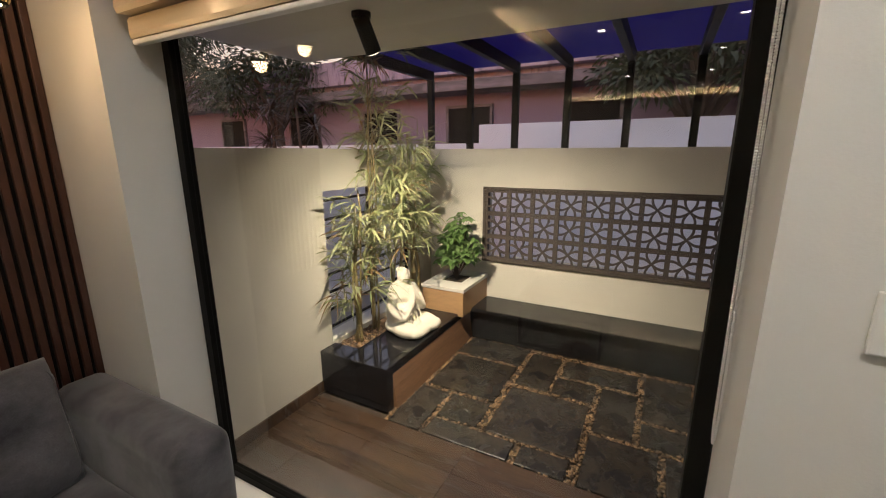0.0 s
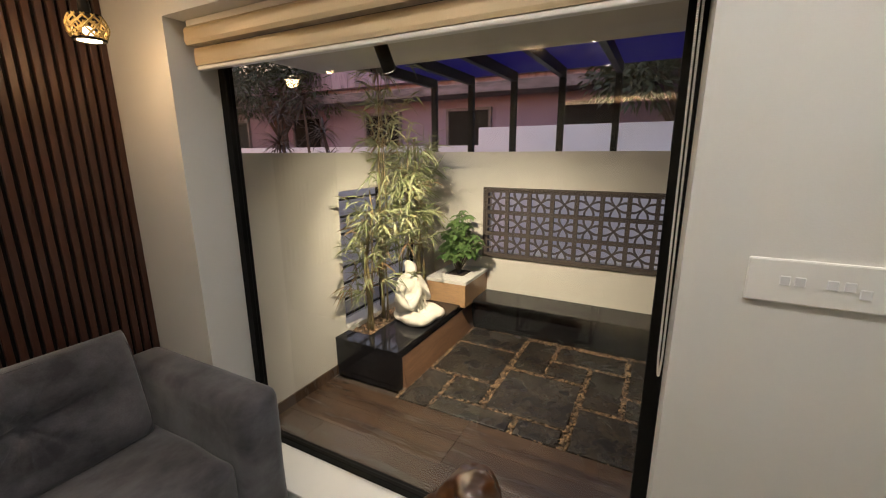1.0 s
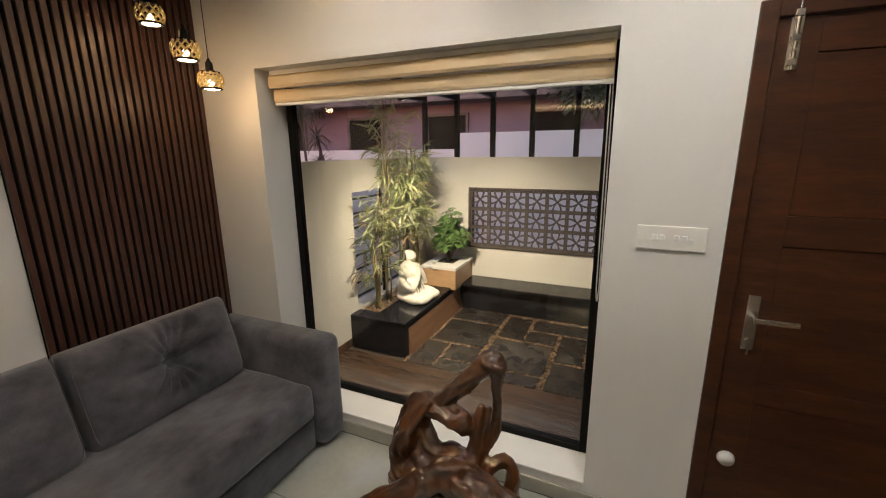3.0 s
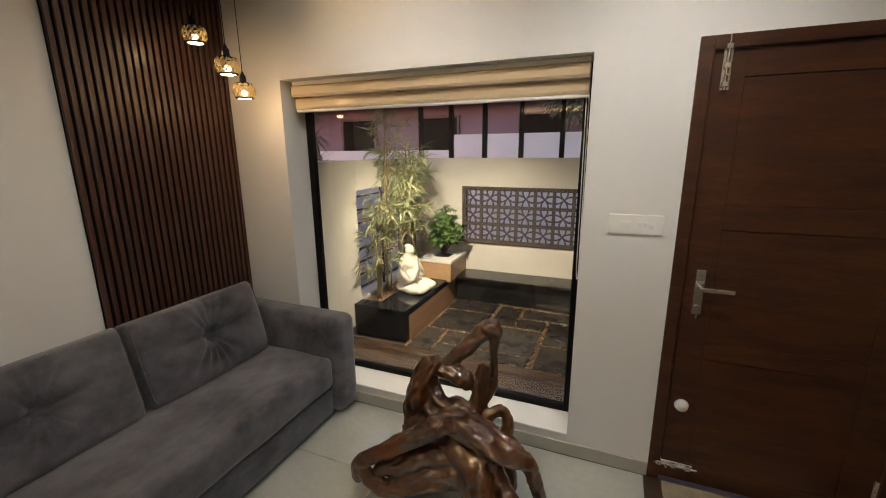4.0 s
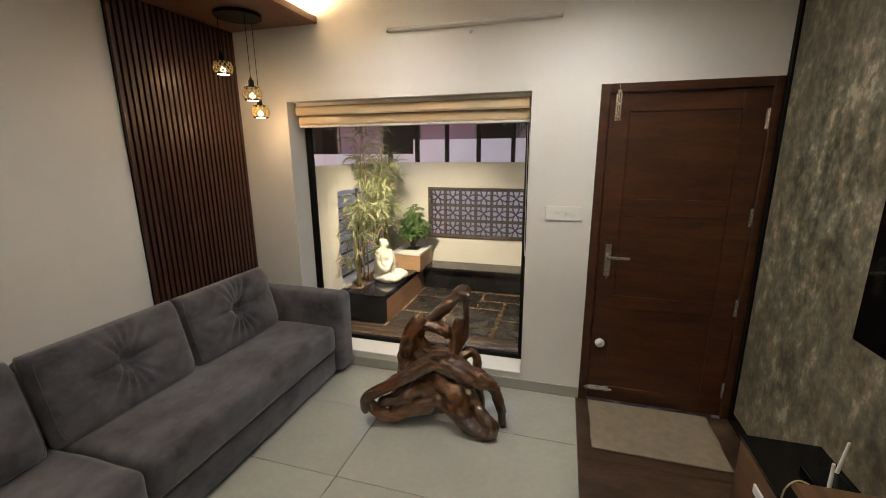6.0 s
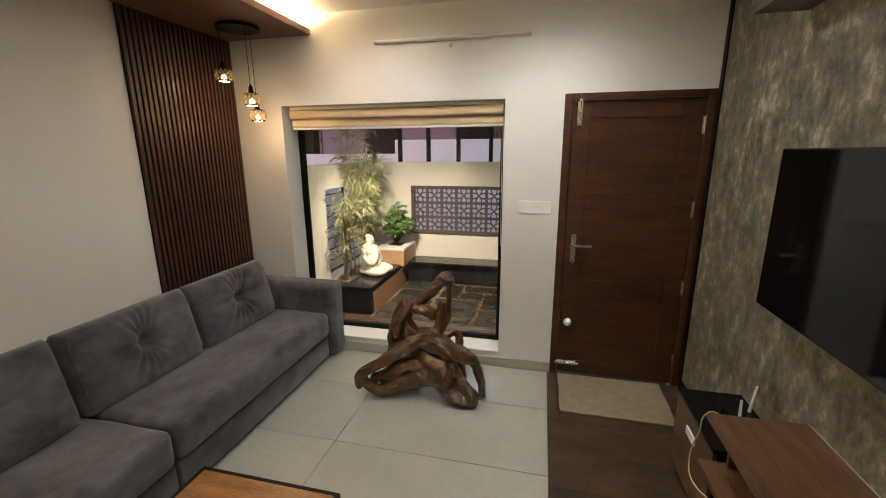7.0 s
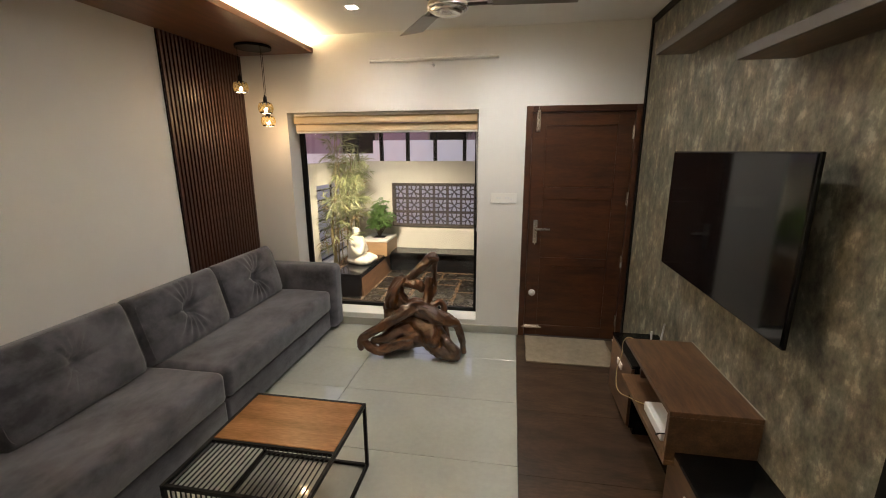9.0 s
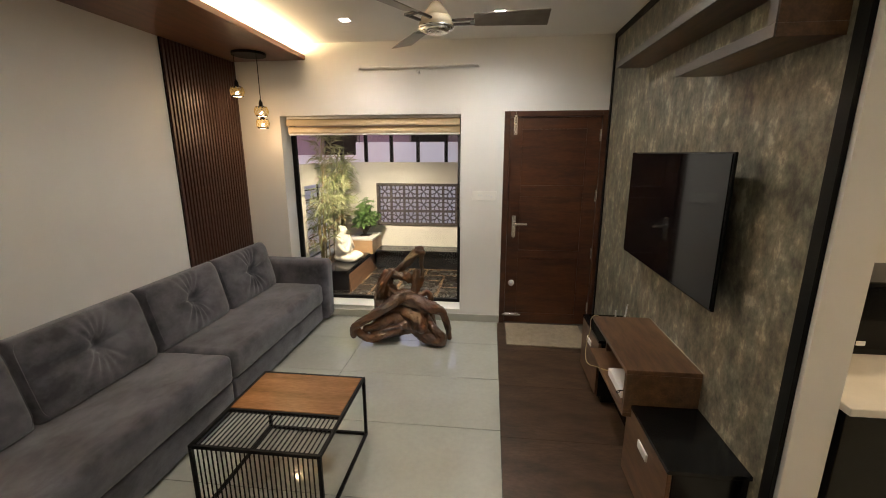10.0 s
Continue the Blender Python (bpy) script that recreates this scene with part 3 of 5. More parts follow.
# slate slabs with pebble joints
pv = thing("slate_paving", (-1.0, 2.0, GZ), "dark slate slabs with ochre pebble joints", "paving", kind="structure")
SLABS = [(-2.035, -1.475, 2.365, 2.68), (-2.025, -1.49, 1.785, 2.315), (-2.045, -1.825, 1.262, 1.725), (-1.77, -1.49, 1.46, 1.73), (-1.42, -1.172, 2.085, 2.63),
         (-1.118, -0.575, 2.37, 2.625), (-1.135, -0.85, 2.085, 2.315), (-1.42, -0.86, 1.46, 2.025), (-1.772, -1.212, 1.262, 1.42), (-1.158, -0.88, 1.262, 1.42),
         (-0.795, -0.565, 1.77, 2.315), (-0.51, -0.21, 2.04, 2.645), (-0.80, -0.42, 1.262, 1.72), (-0.51, -0.21, 1.77, 1.985), (-0.365, 0.19, 1.262, 1.715),
         (-0.155, 0.40, 2.34, 2.65), (-0.155, 0.13, 1.77, 2.285), (0.185, 0.72, 1.77, 2.285), (0.245, 0.80, 1.262, 1.715), (0.455, 1.0, 2.34, 2.65), (0.775, 1.38, 1.77, 2.285), (0.855, 1.38, 1.262, 1.715), (1.055, 1.38, 2.34, 2.65)]
for x0, x1, y0, y1 in SLABS:
    bm = box(bmesh.new(), (x0 - 0.006, y0 - 0.006, GZ - 0.03), (x1 + 0.006, y1 + 0.006, GZ + 0.002 * random.random()), 0.006, 2)
    for v in bm.verts:
        v.co.x += 0.006 * noise.noise(Vector((v.co.y * 9, x0 * 7, 1)))
        v.co.y += 0.006 * noise.noise(Vector((v.co.x * 9, y0 * 7, 5)))
    part("slab", bm, SLATE, pv, at=((x0 + x1) / 2, (y0 + y1) / 2, GZ))


def pebbles(name, spots, label):
    """Many small rounded stones in one mesh."""
    shapes = []
    for k in range(6):
        bm = ball(bmesh.new(), (0, 0, 0), 1, 1)
        for v in bm.verts:
            v.co *= 1 + 0.25 * noise.noise(v.co * 1.3 + Vector((k * 7, 0, 0)))
        bm.verts.index_update()
        shapes.append(([v.co.copy() for v in bm.verts], [[v.index for v in f.verts] for f in bm.faces]))
        bm.free()
    vs, fs = [], []
    for x, y, z, r in spots:
        co, fa = random.choice(shapes)
        m = pose(x, y, z, random.uniform(-25, 25), random.uniform(-25, 25), random.uniform(0, 360)) @ Matrix.Diagonal((r * random.uniform(0.9, 1.5), r, r * 0.62, 1))
        o = len(vs)
        vs += [m @ c for c in co]
        fs += [[o + i for i in f] for f in fa]
    mesh = bpy.data.meshes.new(name)
    mesh.from_pydata(vs, [], fs)
    for p in mesh.polygons:
        p.use_smooth = True
    mesh.materials.append(PEBBLE)
    return tagged(new(name, mesh), label, "pebbles", kind="stuff")


spots = []
while len(spots) < 3600:
    x, y = random.uniform(-2.085, 1.38), random.uniform(1.25, 2.70)
    if any(a - 0.009 < x < b + 0.009 and c - 0.009 < y < d + 0.009 for a, b, c, d in SLABS):
        continue
    spots.append((x, y, GZ - 0.005 + random.uniform(-0.004, 0.004), random.uniform(0.006, 0.0115)))
pebbles("joint_pebbles", spots, "ochre pebbles filling the joints between slabs")

# black granite planter and bench
PX1, PY0, PZ = -2.09, 1.31, 0.118
pl = thing("granite_planter", (-2.39, 2.0, GZ), "polished black granite planter ledge with a wood-clad side", "planter")
part("end_panel", box(bmesh.new(), (GX + 0.001, PY0, GZ), (PX1, PY0 + 0.02, PZ - 0.021), 0.001), GRANITE, pl)
part("corner_post", box(bmesh.new(), (PX1 - 0.05, PY0 + 0.0205, GZ), (PX1, PY0 + 0.075, PZ - 0.021), 0.001), GRANITE, pl)
bm = box(bmesh.new(), (PX1 - 0.08, PY0 + 0.076, GZ), (PX1 - 0.004, 2.72, PZ - 0.075), 0)
for v in bm.verts:
    if v.co.z < -0.1 and v.co.x > PX1 - 0.02:
        v.co.x += 0.035
part("side_cladding", bm, WOOD_CLAD, pl, "brown wood-look cladding")
part("fascia", box(bmesh.new(), (PX1 - 0.03, PY0 + 0.076, PZ - 0.074), (PX1 - 0.002, 2.61, PZ - 0.021), 0.001), GRANITE, pl)
for lo, hi in (((-2.46, PY0), (PX1 + 0.004, 2.61)), ((GX + 0.001, PY0), (-2.461, PY0 + 0.16))):
    part("top", box(bmesh.new(), (lo[0], lo[1] - 0.004, PZ - 0.02), (hi[0], hi[1], PZ), 0.003, 2), GRANITE, pl)
part("soil", boxes(((GX + 0.001, PY0 + 0.161, PZ - 0.12), (-2.462, GY - 0.001, PZ - 0.03))), SOIL, pl)
spots = [(random.uniform(GX + 0.01, -2.468), random.uniform(PY0 + 0.17, 2.45), PZ - 0.026 + random.uniform(-0.005, 0.008), random.uniform(0.007, 0.014)) for _ in range(1100)]
pebbles("planter_pebbles", spots, "ochre pebbles covering the bed round the bamboo")
bn = thing("granite_bench", (-0.6, 2.8, GZ), "long polished black granite bench along the wall", "bench")
part("seat", box(bmesh.new(), (PX1 + 0.005, 2.612, PZ - 0.03), (1.398, GY - 0.001, PZ), 0.003, 2), GRANITE, bn)
part("front", box(bmesh.new(), (PX1 + 0.005, 2.70, GZ), (1.398, 2.73, PZ - 0.0305), 0.001), GRANITE, bn)
ub = thing("corner_planter_box", (-2.24, 2.7, PZ), "tan tiled corner planter box with a white rim", "planter")
part("body", box(bmesh.new(), (-2.458, 2.42, PZ - 0.025), (-2.035, GY - 0.001, 0.325), 0.003), TAN_CLAD, ub)
for lo, hi in (((-2.465, 2.412), (-2.025, 2.60)), ((-2.465, 2.86), (-2.025, GY - 0.0015)), ((-2.465, 2.60), (-2.35, 2.86)), ((-2.14, 2.60), (-2.025, 2.86))):
    part("rim", box(bmesh.new(), (lo[0], lo[1], 0.3255), (hi[0], hi[1], 0.36), 0.003), WHITE_TOP, ub, "white rim")
part("soil", boxes(((-2.349, 2.601, 0.3256), (-2.141, 2.859, 0.345))), SOIL, ub)


# ---- plants ----
def leaf_mesh(bm, at, way, length, width, droop, roll):
    """One lance-shaped leaf, bent along its length."""
    way = Vector(way).normalized()
    side = way.cross(Vector((0, 0, 1)))
    side = (side if side.length > 0.05 else Vector((1, 0, 0))).normalized()
    side = Matrix.Rotation(roll, 3, way) @ side
    p, rows = Vector(at), []
    for i, w in enumerate((0.25, 1.0, 0.85, 0.45, 0.03)):
        rows.append([bm.verts.new(p + side * (width * w / 2)), bm.verts.new(p - Vector((0, 0, width * w * 0.12))), bm.verts.new(p - side * (width * w / 2))])
        way = (way + Vector((0, 0, -droop))).normalized()
        p = p + way * (length / 4)
    for a, b in zip(rows, rows[1:]):
        bm.faces.new((a[0], a[1], b[1], b[0]))
        bm.faces.new((a[1], a[2], b[2], b[1]))


def bamboo(name, at, height, lean, leaves, label, thick, low, spread, seed):
    random.seed(seed)
    x, y, z = at
    pot = thing(name, at, label, "bamboo")
    tops = []
    for c in range(3):
        bx, by = x + random.uniform(-0.04, 0.04), y + random.uniform(-0.06, 0.06)
        h = height * random.uniform(0.72, 1.0) if c else height
        r = thick * random.uniform(0.5, 0.7) if c else thick
        line = []
        n = 16
        for i in range(n + 1):
            f = i / n
            line.append((bx + lean[0] * f * f + 0.03 * noise.noise(Vector((seed + c, f * 3, 0))), by + lean[1] * f * f + 0.03 * noise.noise(Vector((seed + c, f * 3, 9))), z + h * f, r * (1 - 0.7 * f)))
        bm = bmesh.new()
        tube(bm, line, 1, 10)
        for i in range(1, n):
            p = line[i]
            bmesh.ops.create_cone(bm, cap_ends=True, segments=10, radius1=p[3] * 1.18, radius2=p[3] * 1.18, depth=0.008, matrix=Matrix.Translation(p[:3]))
        part("culm", bm, CULM, pot, "", True)
        tops.append(line)
    green, dry, twigs = bmesh.new(), bmesh.new(), bmesh.new()
    for k in range(leaves // 7):
        line = random.choice(tops)
        f = low + (1 - low) * random.random() ** 0.85
        i = min(int(f * 16), 15)
        p = Vector(line[i][:3])
        a = random.uniform(0, 2 * math.pi)
        out = Vector((math.cos(a), math.sin(a), random.uniform(0.1, 0.9)))
        reach = spread * random.uniform(0.2, 1.25) * (1.15 - 0.35 * f)
        q = p + out.normalized() * reach
        q.x = max(q.x, GX + 0.03)
        mid = (p + q) / 2 + Vector((0, 0, 0.03))
        tube(twigs, [(*p, 0.002), (*mid, 0.0016), (*q, 0.001)], 2, 4)
        is_dry = random.random() < 0.12
        for j in range(7):
            t = random.uniform(0.35, 1.05)
            s = p.lerp(q, t)
            w = out + Vector((random.uniform(-1, 1), random.uniform(-1, 1), random.uniform(-1.3, 0.6)))
            leaf_mesh(dry if is_dry else green, s, w, random.uniform(0.08, 0.24), random.uniform(0.008, 0.019), random.uniform(0.02, 0.34), random.uniform(-1.2, 1.2))
    part("twigs", twigs, CULM, pot)
    part("crown", green, LEAF, pot, "narrow yellow-green leaves")
    part("dry_leaves", dry, LEAF_DRY, pot, "dry brown leaves")
    return pot


BED = PZ - 0.03
bamboo("bamboo", (-2.56, 1.60, BED), 1.20, (0.02, 0.05), 560, "short leafy bamboo with a ringed stem in the planter", 0.020, 0.24, 0.31, 11)
bamboo("bamboo", (-2.55, 2.10, BED), 1.60, (0.07, -0.05), 900, "dense yellow-green bamboo lit from above", 0.018, 0.42, 0.34, 23)
bamboo("bamboo", (-2.50, 2.36, BED), 1.62, (0.0, -0.05), 420, "tall golden bamboo with thick ringed stem", 0.030, 0.50, 0.28, 37)
bamboo("bamboo", (-2.58, 1.85, BED), 2.25, (0.05, 0.0), 420, "tall bamboo rising above the courtyard wall", 0.014, 0.66, 0.34, 51)


def bush(name, at, size, count, leaf, material, label, seed):
    random.seed(seed)
    pot = thing(name, at, label, "plant")
    stems, crown = bmesh.new(), bmesh.new()
    for k in range(count):
        a, e = random.uniform(0, 2 * math.pi), random.uniform(-0.35, 1.3)
        r = random.uniform(0.35, 1.0)
        q = Vector(at) + Vector((size[0] * r * math.cos(a) * math.cos(e), size[1] * r * math.sin(a) * math.cos(e), size[2] * (0.45 + 0.5 * r * math.sin(e))))
        if k % 9 == 0:
            q += Vector((random.uniform(0.02, 0.16), random.uniform(-0.06, 0.06), random.uniform(0.06, 0.22)))
        if k % 6 == 0 or k % 9 == 0:
            tube(stems, [(*at, 0.004), *[(*Vector(at).lerp(q, 0.5) + Vector((0, 0, 0.03)), 0.003)], (*q, 0.0015)], 2, 4)
        for j in range(5):
            b = a + j * 1.25
            leaf_mesh(crown, q, (math.cos(b), math.sin(b), random.uniform(-0.3, 0.3)), leaf * random.uniform(0.7, 1.2), leaf * 0.45, 0.18, random.uniform(-0.5, 0.5))
    part("stems", stems, TRUNK, pot)
    part("crown", crown, material, pot)
    return pot


bush("umbrella_plant", (-2.25, 2.72, 0.34), (0.20, 0.19, 0.60), 260, 0.085, LEAF_BUSH, "bushy glossy green plant in the corner planter", 5)


# ---- stone figure: one plain carved mass ----
def carved(name, bm, material, voxel, smooth, label, category, at, gnarl=0.0):
    ob = part(name, bm, material, None, "", True, at=at)
    re = ob.modifiers.new("remesh", "REMESH")
    re.mode, re.voxel_size, re.use_smooth_shade = "VOXEL", voxel, True
    if gnarl:
        tex = bpy.data.textures.new(name, "CLOUDS")
        tex.noise_scale, tex.noise_depth = 0.055, 2
        dp = ob.modifiers.new("gnarl", "DISPLACE")
        dp.texture, dp.strength, dp.mid_level, dp.texture_coords = tex, gnarl, 0.5, "LOCAL"
    if gnarl:
        tex = bpy.data.textures.new(name + "_grain", "CLOUDS")
        tex.noise_scale, tex.noise_depth = 0.022, 2
        dp = ob.modifiers.new("grain", "DISPLACE")
        dp.texture, dp.strength, dp.mid_level, dp.texture_coords = tex, gnarl * 0.35, 0.5, "LOCAL"
    sm_ = ob.modifiers.new("smooth", "SMOOTH")
    sm_.factor, sm_.iterations = 0.5, smooth
    return tagged(ob, label, category)


S = Vector((-2.36, 1.93, PZ))
bm = bmesh.new()
for c, r in (((-0.01, 0, 0.16), (0.10, 0.13, 0.17)), ((-0.005, 0, 0.29), (0.085, 0.125, 0.10)), ((0.01, 0, 0.385), (0.04, 0.042, 0.05)), ((0.02, 0, 0.435), (0.048, 0.046, 0.056)),
             ((-0.005, 0, 0.475), (0.036, 0.036, 0.024)), ((0.01, 0, 0.05), (0.13, 0.15, 0.056)), ((0.11, -0.125, 0.055), (0.115, 0.06, 0.055)), ((0.11, 0.125, 0.055), (0.115, 0.06, 0.055)),
             ((0.19, -0.05, 0.042), (0.055, 0.12, 0.04)), ((0.20, 0.10, 0.042), (0.06, 0.09, 0.042))):
    ball(bm, S + Vector(c) * 1.08, [q * 1.16 for q in r], 3)
for s in (-1, 1):
    tube(bm, [(*(S + Vector((0.0, s * 0.13, 0.345))), 0.044), (*(S + Vector((0.03, s * 0.19, 0.25))), 0.040), (*(S + Vector((0.10, s * 0.15, 0.17))), 0.034), (*(S + Vector((0.125, s * 0.06, 0.25))), 0.027),
              (*(S + Vector((0.115, s * 0.015, 0.33))), 0.022), (*(S + Vector((0.10, s * 0.008, 0.40))), 0.012)], 5, 12)
for k in range(5):
    tube(bm, [(*(S + Vector((0.10 - 0.01 * k, 0.10 - 0.05 * k, 0.30 - 0.02 * k))), 0.010), (*(S + Vector((0.115, 0.06 - 0.05 * k, 0.20))), 0.012), (*(S + Vector((0.13, 0.09 - 0.05 * k, 0.10))), 0.010)], 4, 8)
carved("garden_statue", bm, STONE_WHITE, 0.008, 3, "cream stone seated figure on the granite ledge", "statue", tuple(S))

# garden spotlight
sp_l = thing("spotlight", (-1.89, 0.96, 2.2), "black cylindrical spotlight fixed under the slab", "spotlight")
part("base", cyl(bmesh.new(), (-1.89, 0.96, 2.178), (-1.89, 0.96, 2.1995), 0.045, seg=24), BLACK_METAL, sp_l)
part("stem", cyl(bmesh.new(), (-1.89, 0.96, 2.145), (-1.89, 0.96, 2.18), 0.009), BLACK_METAL, sp_l)
HEAD, AIM = Vector((-1.885, 0.965, 2.14)), Vector((-1.82, 2.26, 0.06))
d = (AIM - HEAD).normalized()
head_ = Vector((-1.885, 0.965, 2.15))
bm = cyl(bmesh.new(), head_ - d * 0.03, head_ + d * 0.13, 0.037, 0.039, 24)
part("barrel", bm, BLACK_METAL, sp_l, "", True)
part("lens", cyl(bmesh.new(), head_ + d * 0.1305, head_ + d * 0.134, 0.03, seg=20), BULB, sp_l)


# ---- lights of the room ----
def downlight(at, watts=7.0, tint=(1.0, 0.985, 0.955)):
    x, y = at
    ob = thing("downlight", (x, y, TOP), "small square recessed ceiling light, switched on", "downlight", "ceiling downlights")
    w = 0.043
    for lo, hi in (((-w, -w), (w, -w + 0.009)), ((-w, w - 0.009), (w, w)), ((-w, -w + 0.009), (-w + 0.009, w - 0.009)), ((w - 0.009, -w + 0.009), (w, w - 0.009))):
        part("bezel", boxes(((x + lo[0], y + lo[1], TOP - 0.006), (x + hi[0], y + hi[1], TOP - 0.0005))), WHITE_PLASTIC, ob)
    part("diffuser", boxes(((x - w + 0.009, y - w + 0.009, TOP - 0.004), (x + w - 0.009, y + w - 0.009, TOP - 0.0006))), LED, ob, "glowing diffuser")
    lamp("downlight_lamp", "SPOT", look((x, y, TOP - 0.012), (x, y, 0)), watts * SPOTS, tint, size=0.04, spot=(156, 1.0))


for x, y, watts in ((-1.27, -0.66, 13.8), (-0.064, -0.71, 21.0), (-1.27, -1.97, 2.6), (-0.064, -1.97, 5.0), (-1.27, -3.59, 1.0), (-0.064, -3.59, 1.7), (-1.26, -5.05, 0.8), (-0.064, -5.05, 0.6), (-1.25, -6.6, 0.8), (-0.064, -6.6, 0.6), (-1.24, -8.18, 0.8), (-0.064, -8.18, 0.6)):
    downlight((x, y), watts)
for at in ((2.4, -1.4), (2.4, -3.4), (3.9, -3.4), (2.4, -5.4)):
    downlight(at, 26.0, (1.0, 0.70, 0.38))
lamp("cove_lamp", "AREA", pose(-1.965, -1.85, 2.668, 180, 0, 0), COVE, (1.0, 0.74, 0.42), long=(0.03, 3.6))
lamp("cove_lamp", "AREA", pose(-0.8, -9.03, 2.668, 180, 0, 0), COVE * 0.8, (1.0, 0.74, 0.42), long=(3.6, 0.03))
lamp("garden_spot_lamp", "SPOT", look(head_ + d * 0.145, AIM), GARDEN, (1.0, 0.87, 0.66), size=0.03, spot=(106, 1.0))
lamp("garden_spill_lamp", "SPOT", look(head_ + d * 0.145, AIM), GARDEN * 0.28, (1.0, 0.87, 0.66), size=0.03, spot=(150, 1.0))

# pendants
cl = thing("pendant_cluster", (-2.28, -0.34, 2.61), "three small pendants with pierced brass shades on a black round plate", "pendant light")
part("canopy", cyl(bmesh.new(), (-2.28, -0.34, 2.588), (-2.28, -0.34, 2.6095), 0.145, seg=40), BLACK_METAL, cl)


def pendant(x, y, z):
    """A pierced drum shade on a cord, its middle at z."""
    cd = part("cord", cyl(bmesh.new(), (x, y, z + 0.09), (x, y, 2.59), 0.0022, seg=6), BLACK_METAL, cl)
    bm = cyl(bmesh.new(), (x, y, z + 0.045), (x, y, z + 0.085), 0.019, 0.016, 16)
    cyl(bm, (x, y, z + 0.085), (x, y, z + 0.105), 0.012, 0.004, 12)
    part("cap", bm, BLACK_METAL, cl)

    def radius(h):
        return 0.040 + 0.019 * math.sin(math.pi * (h + 0.12) / 1.25)

    def hoop(h):
        r = radius(h)
        return tube(bmesh.new(), [(x + r * math.cos(2 * math.pi * i / 24), y + r * math.sin(2 * math.pi * i / 24), z - 0.038 + 0.076 * h, 0.0052 if h < 0.5 else 0.0035) for i in range(25)], 1, 5)
    sh_ = part("shade", hoop(1.0), BLACK_METAL, cl, "pierced brass lattice shade", True)
    part("hoop", hoop(0.0), BLACK_METAL, sh_, "", True)
    n = 11
    for k in range(n):
        for s in (-1, 1):
            pts = []
            for i in range(7):
                h = i / 6
                a = 2 * math.pi * (k + s * h * 2.2) / n
                pts.append((x + radius(h) * math.cos(a), y + radius(h) * math.sin(a), z - 0.038 + 0.076 * h, 0.0034))
            part("strip", tube(bmesh.new(), pts, 1, 5), BRASS_LACE, sh_, "", True)
    for k in range(4):
        a = math.pi * k / 2
        part("spoke", tube(bmesh.new(), [(x + radius(1) * math.cos(a), y + radius(1) * math.sin(a), z + 0.038, 0.002), (x + 0.015 * math.cos(a), y + 0.015 * math.sin(a), z + 0.05, 0.002)], 1, 4), BLACK_METAL, sh_)
    part("bulb", ball(bmesh.new(), (x, y, z - 0.012), (0.017, 0.017, 0.018)), BULB, cl, "glowing warm bulb", True)
    bm = cyl(bmesh.new(), (x, y, z - 0.041), (x, y, z - 0.037), 0.036, seg=24)
    part("lower_lens", bm, BULB, cl, "glowing lower disc")
    lamp("pendant_lamp", "POINT", pose(x, y, z - 0.055), PENDANT, (1.0, 0.64, 0.32), size=0.03)


for p in ((-2.387, -0.404, 2.277), (-2.171, -0.411, 2.104), (-2.272, -0.225, 2.012)):
    pendant(*p)

# ---- sofa ----
def cushion(w, h, t, tuft=0.0, seed=0, puff=0.5):
    """An upholstered pad, w by h and t thick, its face to +z; a sewn tuft draws creases to its middle."""
    bm = bmesh.new()
    nx, ny = max(int(w / 0.010), 10), max(int(h / 0.010), 10)
    faces = {}
    for side in (1, -1):
        grid = []
        for i in range(nx + 1):
            row = []
            for j in range(ny + 1):
                u, v = 2 * i / nx - 1, 2 * j / ny - 1
                e = (1 - abs(u) ** 7) ** 0.28 * (1 - abs(v) ** 7) ** 0.28
                z = t / 2 * e * (1 - puff * 0.30 * (u * u + v * v) / 2)
                x, y = u * w / 2, v * h / 2
                if side > 0:
                    if tuft:
                        dx, dy = x, y - 0.02
                        r = math.hypot(dx, dy)
                        a = math.atan2(dy, dx)
                        crease = sum(math.cos(a - c) ** 220 if math.cos(a - c) > 0 else 0 for c in (0.1, 0.95, 1.25, 1.5, 1.8, 2.15, 3.1, 4.0, 4.4, 4.75, 5.05, 5.45))
                        z -= tuft * math.exp(-(r / 0.045) ** 2) + tuft * 0.95 * crease * (1 - math.exp(-(r / 0.02) ** 2)) * math.exp(-(r / 0.15) ** 2) * 0.55 + 0.012 * math.exp(-(dy / 0.05) ** 2) * (1 - abs(u) ** 4)
                    z += 0.005 * noise.noise(Vector((x * 5, y * 5, seed))) + 0.0022 * noise.noise(Vector((x * 16, y * 16, seed)))
                edge = i in (0, nx) or j in (0, ny)
                if side < 0 and edge:
                    row.append(faces[i, j])
                else:
                    vert = bm.verts.new((x, y, side * z))
                    if edge:
                        faces[i, j] = vert
                    row.append(vert)
            grid.append(row)
        for i in range(nx):
            for j in range(ny):
                q = (grid[i][j], grid[i + 1][j], grid[i + 1][j + 1], grid[i][j + 1])
                bm.faces.new(q if side > 0 else q[::-1])
    return bm


